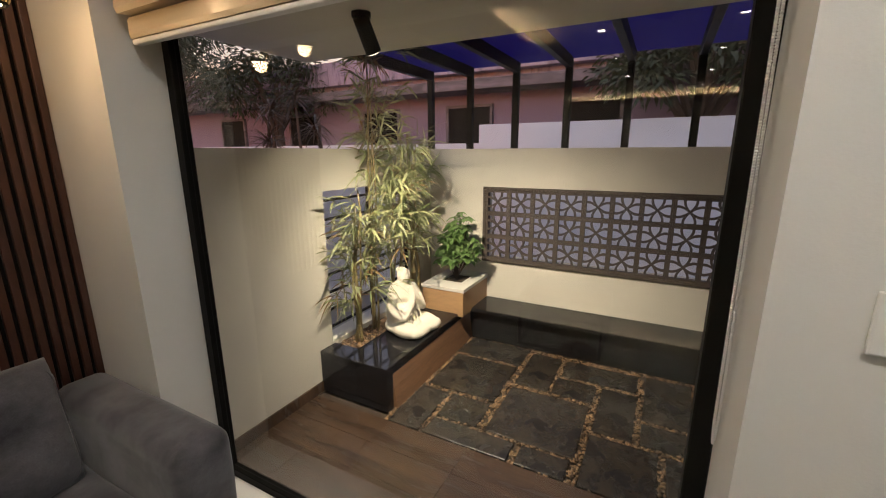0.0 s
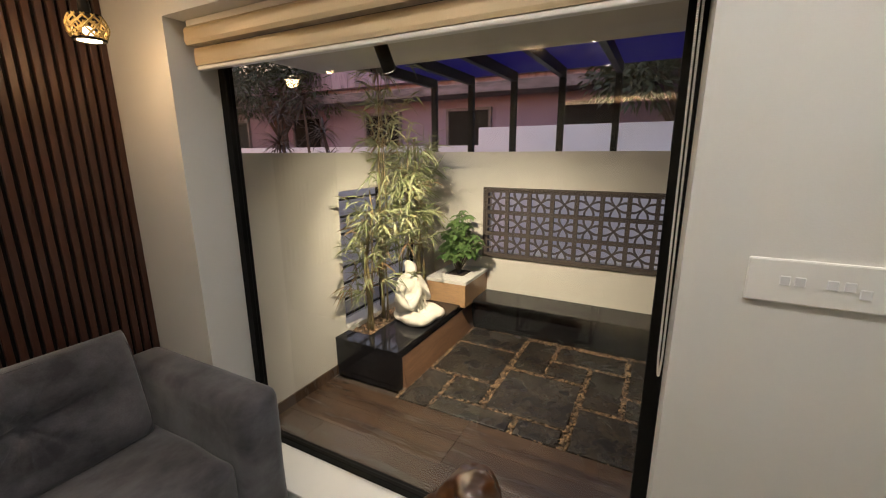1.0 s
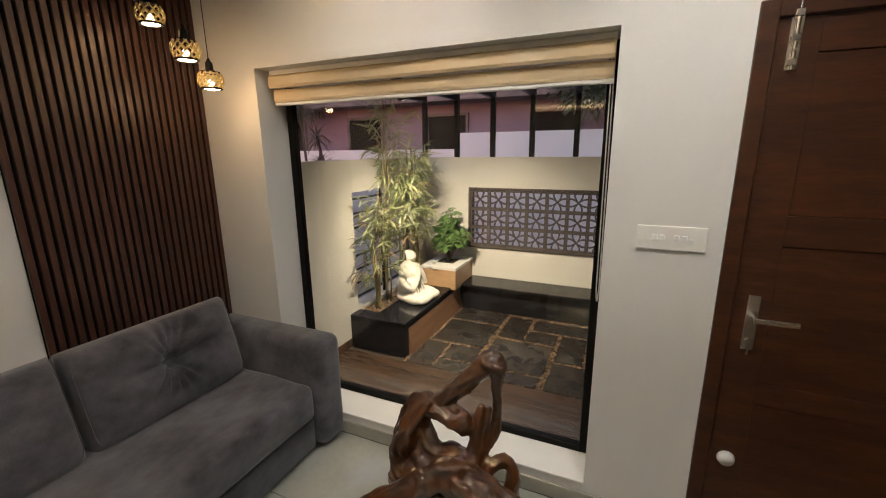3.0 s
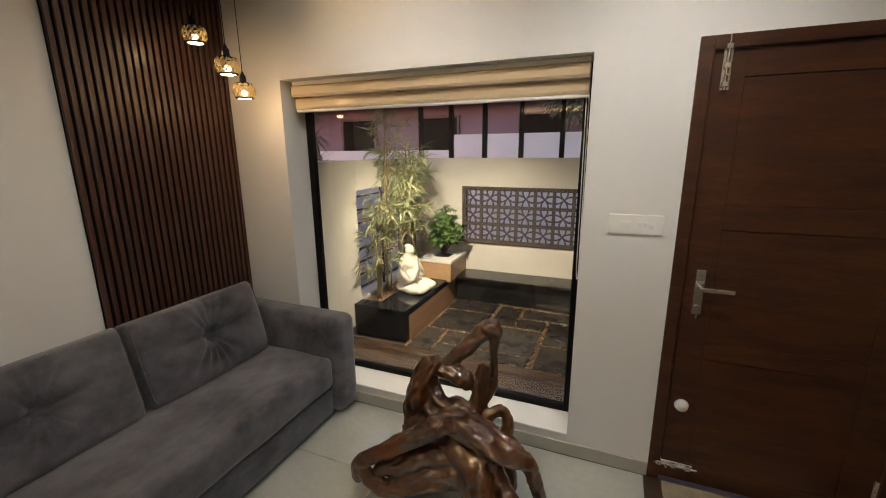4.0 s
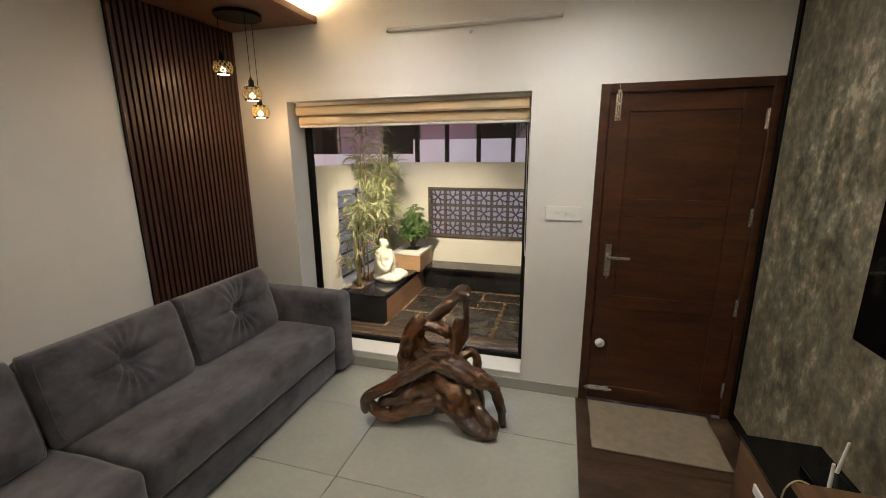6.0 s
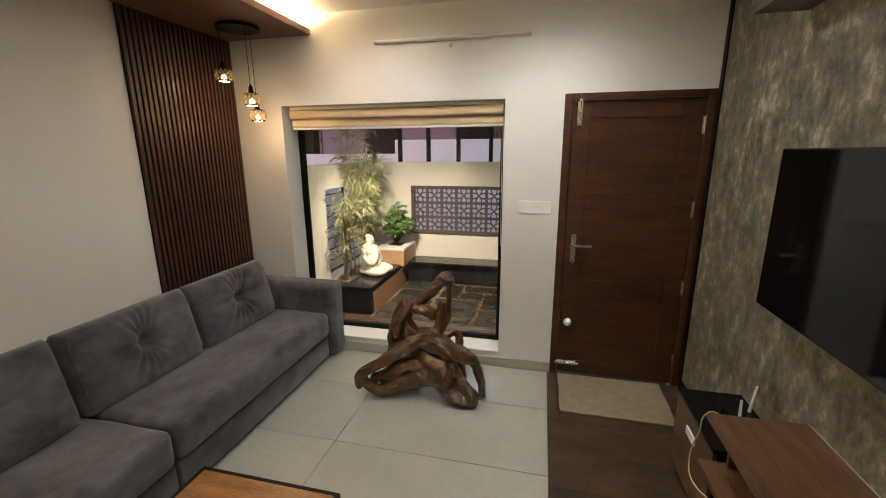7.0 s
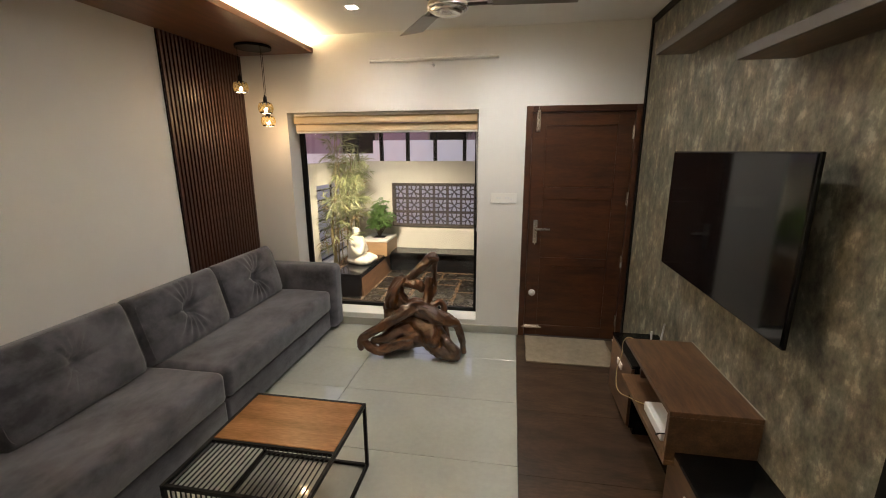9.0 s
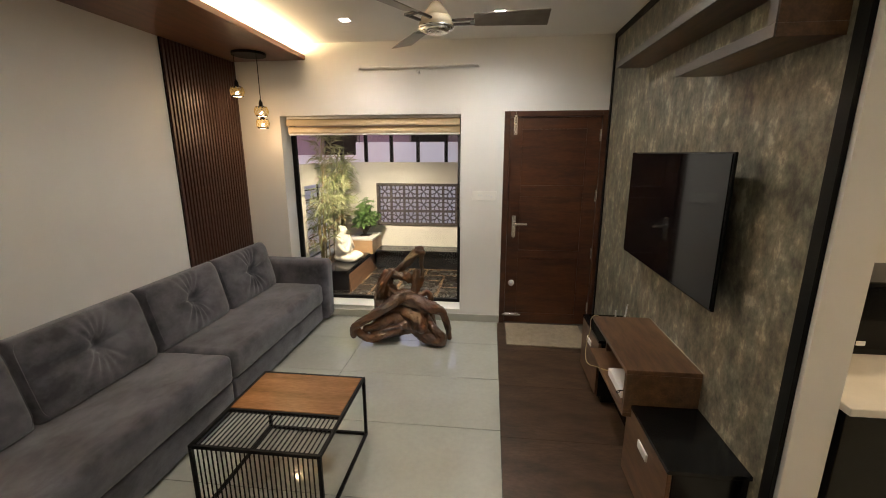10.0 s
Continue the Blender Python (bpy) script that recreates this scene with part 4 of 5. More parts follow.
def soft_box(lo, hi, bevel, seed=0.0, amount=0.004):
    bm = box(bmesh.new(), lo, hi)
    bmesh.ops.subdivide_edges(bm, edges=bm.edges, cuts=1)
    bmesh.ops.bevel(bm, geom=[e for e in bm.edges if len(e.link_faces) == 2 and e.calc_face_angle() > 1], offset=bevel, segments=5, profile=0.5, affect="EDGES")
    long_ones = [e for e in bm.edges if e.calc_length() > 0.12]
    bmesh.ops.subdivide_edges(bm, edges=long_ones, cuts=7, use_grid_fill=True)
    for v in bm.verts:
        v.co += Vector((noise.noise(v.co * 5 + Vector((seed, 0, 0))), noise.noise(v.co * 5 + Vector((0, seed, 3))), noise.noise(v.co * 5 + Vector((7, 0, seed))))) * amount
    return bm


def welt(y0, y1):
    """The sewn welt round the face of a back cushion."""
    w, h = (y1 - y0) / 2 - 0.012, 0.465 / 2 - 0.012
    pts = []
    for i in range(41):
        a = 2 * math.pi * i / 40
        c, s_ = math.cos(a), math.sin(a)
        pts.append((w * math.copysign(abs(c) ** 0.22, c), h * math.copysign(abs(s_) ** 0.22, s_), 0.066, 0.0026))
    bm = tube(bmesh.new(), pts, 1, 6)
    bm.transform(pose(-2.385, (y0 + y1) / 2, 0.632) @ pose(0, 0, 0, 0, -14, 0) @ Matrix(((0, 0, 1, 0), (1, 0, 0, 0), (0, 1, 0, 0), (0, 0, 0, 1))))
    return bm


def back_pad(y0, y1, seed, tuft=0.055):
    bm = cushion(y1 - y0, 0.465, 0.215, tuft, seed)
    m = pose(-2.385, (y0 + y1) / 2, 0.632, 0, 0, 0) @ pose(0, 0, 0, 0, -14, 0) @ Matrix(((0, 0, 1, 0), (1, 0, 0, 0), (0, 1, 0, 0), (0, 0, 0, 1)))
    bm.transform(m)
    return bm


sofa = thing("sofa", (-2.2, -0.85, 0), "grey suede sofa section with tufted back cushions and one arm", "sofa", "grey sofa sections")
part("arm", soft_box((-2.62, -0.20, 0.022), (-1.757, -0.006, 0.665), 0.055, 3.0), SUEDE, sofa, "", True)
part("base", soft_box((-2.62, -1.718, 0.025), (-1.822, -0.202, 0.215), 0.018, 5.0, 0.002), SUEDE, sofa, "", True)
part("seat", soft_box((-2.60, -1.72, 0.217), (-1.80, -0.203, 0.43), 0.045, 6.0, 0.006), SUEDE, sofa, "", True)
part("back_frame", soft_box((-2.625, -1.718, 0.216), (-2.47, -0.202, 0.785), 0.04, 7.0), SUEDE, sofa, "", True)
part("welt", welt(-0.998, -0.235), SUEDE, part("back_cushion", back_pad(-0.998, -0.235, 1), SUEDE, sofa, "tufted back cushion", True), "", True)
part("welt", welt(-1.755, -1.016), SUEDE, part("back_cushion", back_pad(-1.755, -1.016, 2), SUEDE, sofa, "tufted back cushion", True), "", True)
for x in (-2.55, -1.92):
    for y in (-1.62, -0.09):
        part("foot", cyl(bmesh.new(), (x, y, 0.0), (x, y, 0.055), 0.022, 0.026), BLACK_METAL, sofa)
sofa2 = thing("sofa", (-2.2, -2.7, 0), "grey suede sofa section with low seat and tufted cushions", "sofa", "grey sofa sections")
part("base", soft_box((-2.62, -3.95, 0.025), (-1.822, -1.732, 0.215), 0.018, 8.0, 0.002), SUEDE, sofa2, "", True)
part("seat", soft_box((-2.60, -3.952, 0.217), (-1.80, -1.73, 0.425), 0.045, 9.0, 0.006), SUEDE, sofa2, "", True)
part("back_frame", soft_box((-2.625, -3.95, 0.216), (-2.47, -1.732, 0.785), 0.04, 2.0), SUEDE, sofa2, "", True)
for y0, y1, s in ((-2.545, -1.785, 3), (-3.32, -2.55, 4), (-3.95, -3.325, 5)):
    pad = part("back_cushion", back_pad(y0 + 0.006, y1 - 0.006, s, 0.034), SUEDE, sofa2, "tufted back cushion", True)
    part("welt", welt(y0 + 0.006, y1 - 0.006), SUEDE, pad, "", True)
for x in (-2.55, -1.92):
    for y in (-3.88, -1.78):
        part("foot", cyl(bmesh.new(), (x, y, 0.0), (x, y, 0.055), 0.022, 0.026), BLACK_METAL, sofa2)

# ---- coffee table ----
ct = thing("coffee_table", (-1.165, -2.22, 0), "low black metal coffee table, half wood top, half rods", "coffee table")
TX0, TX1, TY0, TY1, TZ, R = -1.49, -0.84, -2.565, -1.88, 0.402, 0.009
part("tabletop", box(bmesh.new(), (TX0 + 2 * R, -2.262, TZ - 0.016), (TX1 - 2 * R, TY1 - 2 * R, TZ + 0.001), 0.002), TEAK, ct, "orange-brown wooden top")
for lo, hi in (((TX0, TY0, TZ - 2 * R), (TX0 + 2 * R, TY1, TZ)), ((TX1 - 2 * R, TY0, TZ - 2 * R), (TX1, TY1, TZ)), ((TX0 + 2 * R, TY0, TZ - 2 * R), (TX1 - 2 * R, TY0 + 2 * R, TZ)),
               ((TX0 + 2 * R, TY1 - 2 * R, TZ - 2 * R), (TX1 - 2 * R, TY1, TZ)), ((TX0 + 2 * R, -2.28, TZ - 2 * R), (TX1 - 2 * R, -2.263, TZ)),
               ((TX0, TY0, 0), (TX0 + 2 * R, TY1, 2 * R)), ((TX1 - 2 * R, TY0, 0), (TX1, TY1, 2 * R)), ((TX0 + 2 * R, TY0, 0), (TX1 - 2 * R, TY0 + 2 * R, 2 * R)),
               ((TX0 + 2 * R, TY1 - 2 * R, 0), (TX1 - 2 * R, TY1, 2 * R))):
    part("rail", box(bmesh.new(), lo, hi, 0.002), BLACK_METAL, ct)
for x in (TX0, TX1 - 2 * R):
    for y in (TY0, TY1 - 2 * R):
        part("leg", box(bmesh.new(), (x, y, 2 * R), (x + 2 * R, y + 2 * R, TZ - 2 * R), 0.002), BLACK_METAL, ct)
for i in range(25):
    x = TX0 + 2 * R + (TX1 - TX0 - 4 * R) * (i + 1) / 26
    part("rod", cyl(bmesh.new(), (x, TY0 + R, TZ - R), (x, -2.272, TZ - R), 0.0035, seg=8), BLACK_METAL, ct)
    part("rod", cyl(bmesh.new(), (x, TY0 + R, 2 * R), (x, TY0 + R, TZ - 2 * R), 0.0035, seg=8), BLACK_METAL, ct)

# ---- television wall ----
tv = thing("television", (0.9, -1.71, 1.06), "large flat black television switched off, on the papered wall", "television")
part("screen", box(bmesh.new(), (0.848, -2.288, 1.072), (0.8515, -1.098, 1.732), 0.001), SCREEN, tv, "dark reflecting screen")
part("bezel", box(bmesh.new(), (0.8518, -2.295, 1.062), (0.868, -1.09, 1.738), 0.004, 2), BLACK_GLOSS, tv)
part("housing", box(bmesh.new(), (0.868, -2.15, 1.11), (0.912, -1.26, 1.55), 0.01, 2), BLACK_METAL, tv)
part("bracket", box(bmesh.new(), (0.912, -1.9, 1.25), (RIGHT - 0.0065, -1.5, 1.5), 0.003), BLACK_METAL, tv)

cn = thing("tv_console", (0.78, -1.76, 0), "walnut open console on black drawer boxes", "console")
part("top", box(bmesh.new(), (0.60, -2.115, 0.645), (RIGHT - 0.0075, -1.40, 0.67), 0.002), WALNUT, cn)
part("side_panel", box(bmesh.new(), (0.60, -2.115, 0.43), (RIGHT - 0.0075, -2.09, 0.6445), 0.002), WALNUT, cn)
part("back_panel", box(bmesh.new(), (RIGHT - 0.02, -2.0895, 0.4305), (RIGHT - 0.0075, -1.40, 0.6445), 0.001), WALNUT, cn)
part("wall_seal", boxes(((RIGHT - 0.0105, -2.115, 0.6702), (RIGHT - 0.0065, -1.40, 0.673))), SKIRT, cn, "pale sealant line")
part("shelf", box(bmesh.new(), (0.60, -2.115, 0.405), (RIGHT - 0.0075, -1.38, 0.4295), 0.002), WALNUT, cn)
part("divider", box(bmesh.new(), (0.70, -1.42, 0.4302), (RIGHT - 0.0205, -1.402, 0.6446), 0.001), WALNUT, cn)
part("plinth", box(bmesh.new(), (0.80, -2.04, 0.0), (RIGHT - 0.017, -1.38, 0.4045)), BLACK_GLOSS, cn)


def drawer_box(y0, y1, x0, z, label):
    ob = thing("drawer_cabinet", (0.8, (y0 + y1) / 2, 0), label, "cabinet", "black drawer boxes")
    part("body", box(bmesh.new(), (x0 + 0.021, y0, 0.05), (RIGHT - 0.017, y1, z - 0.021), 0.001), BLACK_GLOSS, ob)
    part("top", box(bmesh.new(), (x0, y0 - 0.002, z - 0.02), (RIGHT - 0.0075, y1 + 0.002, z), 0.002, 2), BLACK_GLOSS, ob)
    part("plinth", box(bmesh.new(), (x0 + 0.05, y0 + 0.01, 0), (RIGHT - 0.017, y1 - 0.01, 0.0495)), BLACK_GLOSS, ob)
    fr = part("drawer_front", box(bmesh.new(), (x0 + 0.003, y0 + 0.003, 0.06), (x0 + 0.0205, y1 - 0.003, z - 0.024), 0.002), WALNUT, ob, "walnut drawer front")
    ym = (y0 + y1) / 2
    part("handle", box(bmesh.new(), (x0 - 0.006, ym - 0.055, z - 0.135), (x0 + 0.0028, ym + 0.055, z - 0.095), 0.002, 2), IVORY, fr, "flat pale pull plate")


drawer_box(-2.565, -2.05, 0.64, 0.475, "low black cabinet with a walnut drawer front")
drawer_box(-1.37, -0.88, 0.66, 0.475, "low black cabinet with walnut drawer, beside the door")

rt = thing("router", (0.86, -1.15, 0.475), "small black router with two white aerials", "router")
part("body", box(bmesh.new(), (0.80, -1.26, 0.4755), (0.92, -1.06, 0.503), 0.006, 2), BLACK_GLOSS, rt)
for y, h in ((-1.24, 0.16), (-1.08, 0.15)):
    part("aerial", cyl(bmesh.new(), (0.80 if y < -1.2 else 0.91, y, 0.495), (0.79 if y < -1.2 else 0.92, y - 0.01, 0.495 + h), 0.007, 0.005, 10), WHITE_PLASTIC, rt)
sb = thing("set_top_box", (0.72, -1.86, 0.43), "white box-shaped device lying on the console shelf", "set-top box")
part("case", box(bmesh.new(), (0.625, -1.99, 0.4305), (0.80, -1.74, 0.478), 0.006, 2), WHITE_PLASTIC, sb)
bm = tube(bmesh.new(), [(0.63, -1.97, 0.46, 0.003), (0.60, -2.0, 0.47, 0.003), (0.595, -2.03, 0.50, 0.003), (0.63, -2.06, 0.52, 0.003), (0.72, -2.07, 0.50, 0.003)], 5, 6)
part("lead", bm, BLACK_METAL, sb)
cb = tube(bmesh.new(), [(0.80, -1.24, 0.50, 0.0026), (0.70, -1.36, 0.62, 0.0026), (0.62, -1.40, 0.675, 0.0026), (0.588, -1.40, 0.64, 0.0026), (0.60, -1.36, 0.55, 0.0026), (0.590, -1.33, 0.43, 0.0026),
                        (0.582, -1.37, 0.345, 0.0026), (0.583, -1.46, 0.345, 0.0026), (0.592, -1.60, 0.405, 0.0026), (0.62, -1.70, 0.440, 0.0026), (0.68, -1.76, 0.46, 0.0026)], 6, 6)
tagged(part("yellow_cable", cb, YELLOW_CABLE, None, "", True, at=(0.7, -1.4, 0.44)), "thin yellow cable looping down from the router", "cable")

sh = thing("wall_shelf", (0.86, -1.6, 2.30), "walnut floating wall shelves with grey edges", "shelf")
for y0, y1, z in ((-2.30, -0.86, 2.315), (-2.585, -1.88, 2.085)):
    b = part("board", box(bmesh.new(), (0.762, y0, z), (RIGHT - 0.0065, y1, z + 0.04), 0.001), WALNUT, sh)
    part("edge_band", box(bmesh.new(), (0.755, y0, z), (0.7618, y1, z + 0.04), 0.001), EDGE_GREY, b, "grey edge band")
b = part("end_panel", box(bmesh.new(), (0.762, -2.585, 2.1255), (RIGHT - 0.0065, -2.545, 2.56), 0.001), WALNUT, sh)
part("edge_band", box(bmesh.new(), (0.755, -2.585, 2.1255), (0.7618, -2.545, 2.56), 0.001), EDGE_GREY, b, "grey edge band")
part("board", box(bmesh.new(), (0.755, -2.585, 2.5605), (RIGHT - 0.0065, -1.88, 2.60), 0.001), WALNUT, sh)

# ---- on and by the window wall ----
tl = thing("tube_light", (-0.8, 0, 2.52), "slim white wall-mounted tube light, switched off", "tube light")
part("batten", box(bmesh.new(), (-1.371, -0.022, 2.508), (-0.234, -0.0005, 2.535), 0.003), WHITE_PLASTIC, tl)
part("tube", cyl(bmesh.new(), (-1.36, -0.030, 2.521), (-0.245, -0.030, 2.521), 0.010, seg=14), IVORY, tl, "", True)
for x in (-1.371, -0.245):
    part("end_cap", box(bmesh.new(), (x, -0.042, 2.509), (x + 0.011, -0.0225, 2.533), 0.002), WHITE_PLASTIC, tl)
hk = cyl(bmesh.new(), (-0.80, -0.0005, 2.475), (-0.80, -0.02, 2.475), 0.014, seg=16)
ball(hk, (-0.80, -0.022, 2.47), 0.011)
tagged(part("wall_hook", hk, WHITE_PLASTIC, None, "", True, at=(-0.8, 0, 2.475)), "small white plastic hook under the tube light", "hook")

sw = thing("switch_plate", (-0.16, 0, 1.33), "wide ivory switch plate with rocker switches and a socket", "switch")
part("plate", box(bmesh.new(), (-0.281, -0.009, 1.281), (-0.043, -0.0005, 1.375), 0.004, 2), IVORY, sw)
for x, z in ((-0.217, 1.331), (-0.193, 1.331), (-0.143, 1.331), (-0.117, 1.331), (-0.093, 1.319)):
    part("rocker", box(bmesh.new(), (x - 0.009, -0.0125, z - 0.010), (x + 0.009, -0.0088, z + 0.010), 0.002), WHITE_PLASTIC, sw)

bl = thing("roman_blind", (-1.3, 0.1, 1.92), "beige roman blind drawn up in folds with white hem", "blind")
part("headrail", box(bmesh.new(), (WX0 + 0.03, 0.07, 2.075), (WX1 - 0.012, 0.13, 2.098), 0.003), IVORY, bl)


def fold(y, z0, z1, depth, seed):
    bm = bmesh.new()
    n, rings = 40, []
    for i in range(n + 1):
        x = WX0 + 0.035 + (WX1 - WX0 - 0.05) * i / n
        w = 0.0012 * noise.noise(Vector((x * 3, seed, 0)))
        ring = [(y, z1), (y - depth * 0.75, z1 - 0.004), (y - depth * 0.95, z1 - 0.014), (y - depth, z0 + 0.014), (y - depth * 0.85, z0), (y + 0.012, z0 + 0.003), (y + 0.012, z1)]
        rings.append([bm.verts.new((x, a + w, b + w * 0.5)) for a, b in ring])
    for a, b in zip(rings, rings[1:]):
        for k in range(7):
            bm.faces.new((a[k], b[k], b[(k + 1) % 7], a[(k + 1) % 7]))
    bm.faces.new(rings[0])
    bm.faces.new(rings[-1][::-1])
    bmesh.ops.recalc_face_normals(bm, faces=bm.faces)
    return bm


part("fold", fold(0.095, 2.004, 2.076, 0.042, 1), BLIND, bl)
part("fold", fold(0.110, 1.934, 2.004, 0.024, 2), BLIND, bl)
part("hem_bar", box(bmesh.new(), (WX0 + 0.033, 0.092, 1.917), (WX1 - 0.014, 0.122, 1.934), 0.005, 2), IVORY, bl, "white hem bar")
bm = bmesh.new()
for i in range(420):
    t = i / 419
    side = -1 if t < 0.5 else 1
    z = 2.07 - (1 - abs(2 * t - 1)) * 1.08
    gap = math.sqrt(min(1.0, max(0.0, (z - 0.99) / 0.06)))
    x = WX1 - 0.013 - 0.010 * (z - 0.99) + side * 0.005 * gap
    bmesh.ops.create_icosphere(bm, subdivisions=1, radius=0.0034, matrix=Matrix.Translation((x, 0.131 + side * 0.013 * gap, z)))
part("bead_chain", bm, WHITE_PLASTIC, bl, "white bead chain", True)

dm = box(bmesh.new(), (0.078, -0.535, 0.001), (0.815, -0.03, 0.014), 0.005, 2)
bmesh.ops.subdivide_edges(dm, edges=[e for e in dm.edges if e.calc_length() > 0.2], cuts=24, use_grid_fill=True)
for v in dm.verts:
    v.co.z += 0.002 * noise.noise(v.co * 30) if v.co.z > 0.005 else 0
    v.co.x += 0.006 * noise.noise(Vector((v.co.y * 6, 3, 0)))
tagged(part("doormat", dm, MAT_PILE, None, "", True, at=(0.45, -0.28, 0)), "beige pile doormat on dark floor before the door", "doormat")

# ---- ceiling fan ----
fan = thing("ceiling_fan", (-0.42, -1.66, TOP), "bronze three-blade ceiling fan at rest", "ceiling fan")
FX, FY, FZ = -0.42, -1.66, 2.40
part("rod", cyl(bmesh.new(), (FX, FY, FZ + 0.06), (FX, FY, TOP - 0.05), 0.011), BRONZE, fan)
part("canopy", cyl(bmesh.new(), (FX, FY, TOP - 0.06), (FX, FY, TOP - 0.0005), 0.03, 0.06, 24), BRONZE, fan, "", True)
bm = cyl(bmesh.new(), (FX, FY, FZ), (FX, FY, FZ + 0.05), 0.098, 0.08, 32)
cyl(bm, (FX, FY, FZ + 0.05), (FX, FY, FZ + 0.12), 0.078, 0.03, 32)
part("motor", bm, FAN_CREAM, fan, "cream bell-shaped motor cover", True)
bm = cyl(bmesh.new(), (FX, FY, FZ - 0.012), (FX, FY, FZ - 0.0005), 0.088, 0.1, 32)
cyl(bm, (FX, FY, FZ - 0.03), (FX, FY, FZ - 0.012), 0.055, 0.088, 32)
part("bowl", bm, CHROME, fan, "polished steel lower bowl", True)
for a in (0, 120, 240):
    m = pose(FX, FY, FZ + 0.022, 0, 0, a)
    bm = boxes(((0.09, -0.045, -0.006), (0.21, -0.028, 0.006)), ((0.09, 0.028, -0.006), (0.21, 0.045, 0.006)), ((0.185, -0.028, -0.006), (0.21, 0.028, 0.006)), bevel=0.002)
    bm.transform(m)
    ar = part("blade_arm", bm, FAN_DARK, fan, "dark brown blade bracket")
    bm = box(bmesh.new(), (0.205, -0.066, 0.007), (0.60, 0.066, 0.012), 0.002)
    bmesh.ops.subdivide_edges(bm, edges=[e for e in bm.edges if e.calc_length() > 0.3], cuts=6)
    for v in bm.verts:
        f = (v.co.x - 0.2) / 0.4
        v.co.y *= 0.85 + 0.25 * f
        v.co.z -= v.co.y * 0.24
    bm.transform(m)
    part("blade", bm, BRONZE, fan)

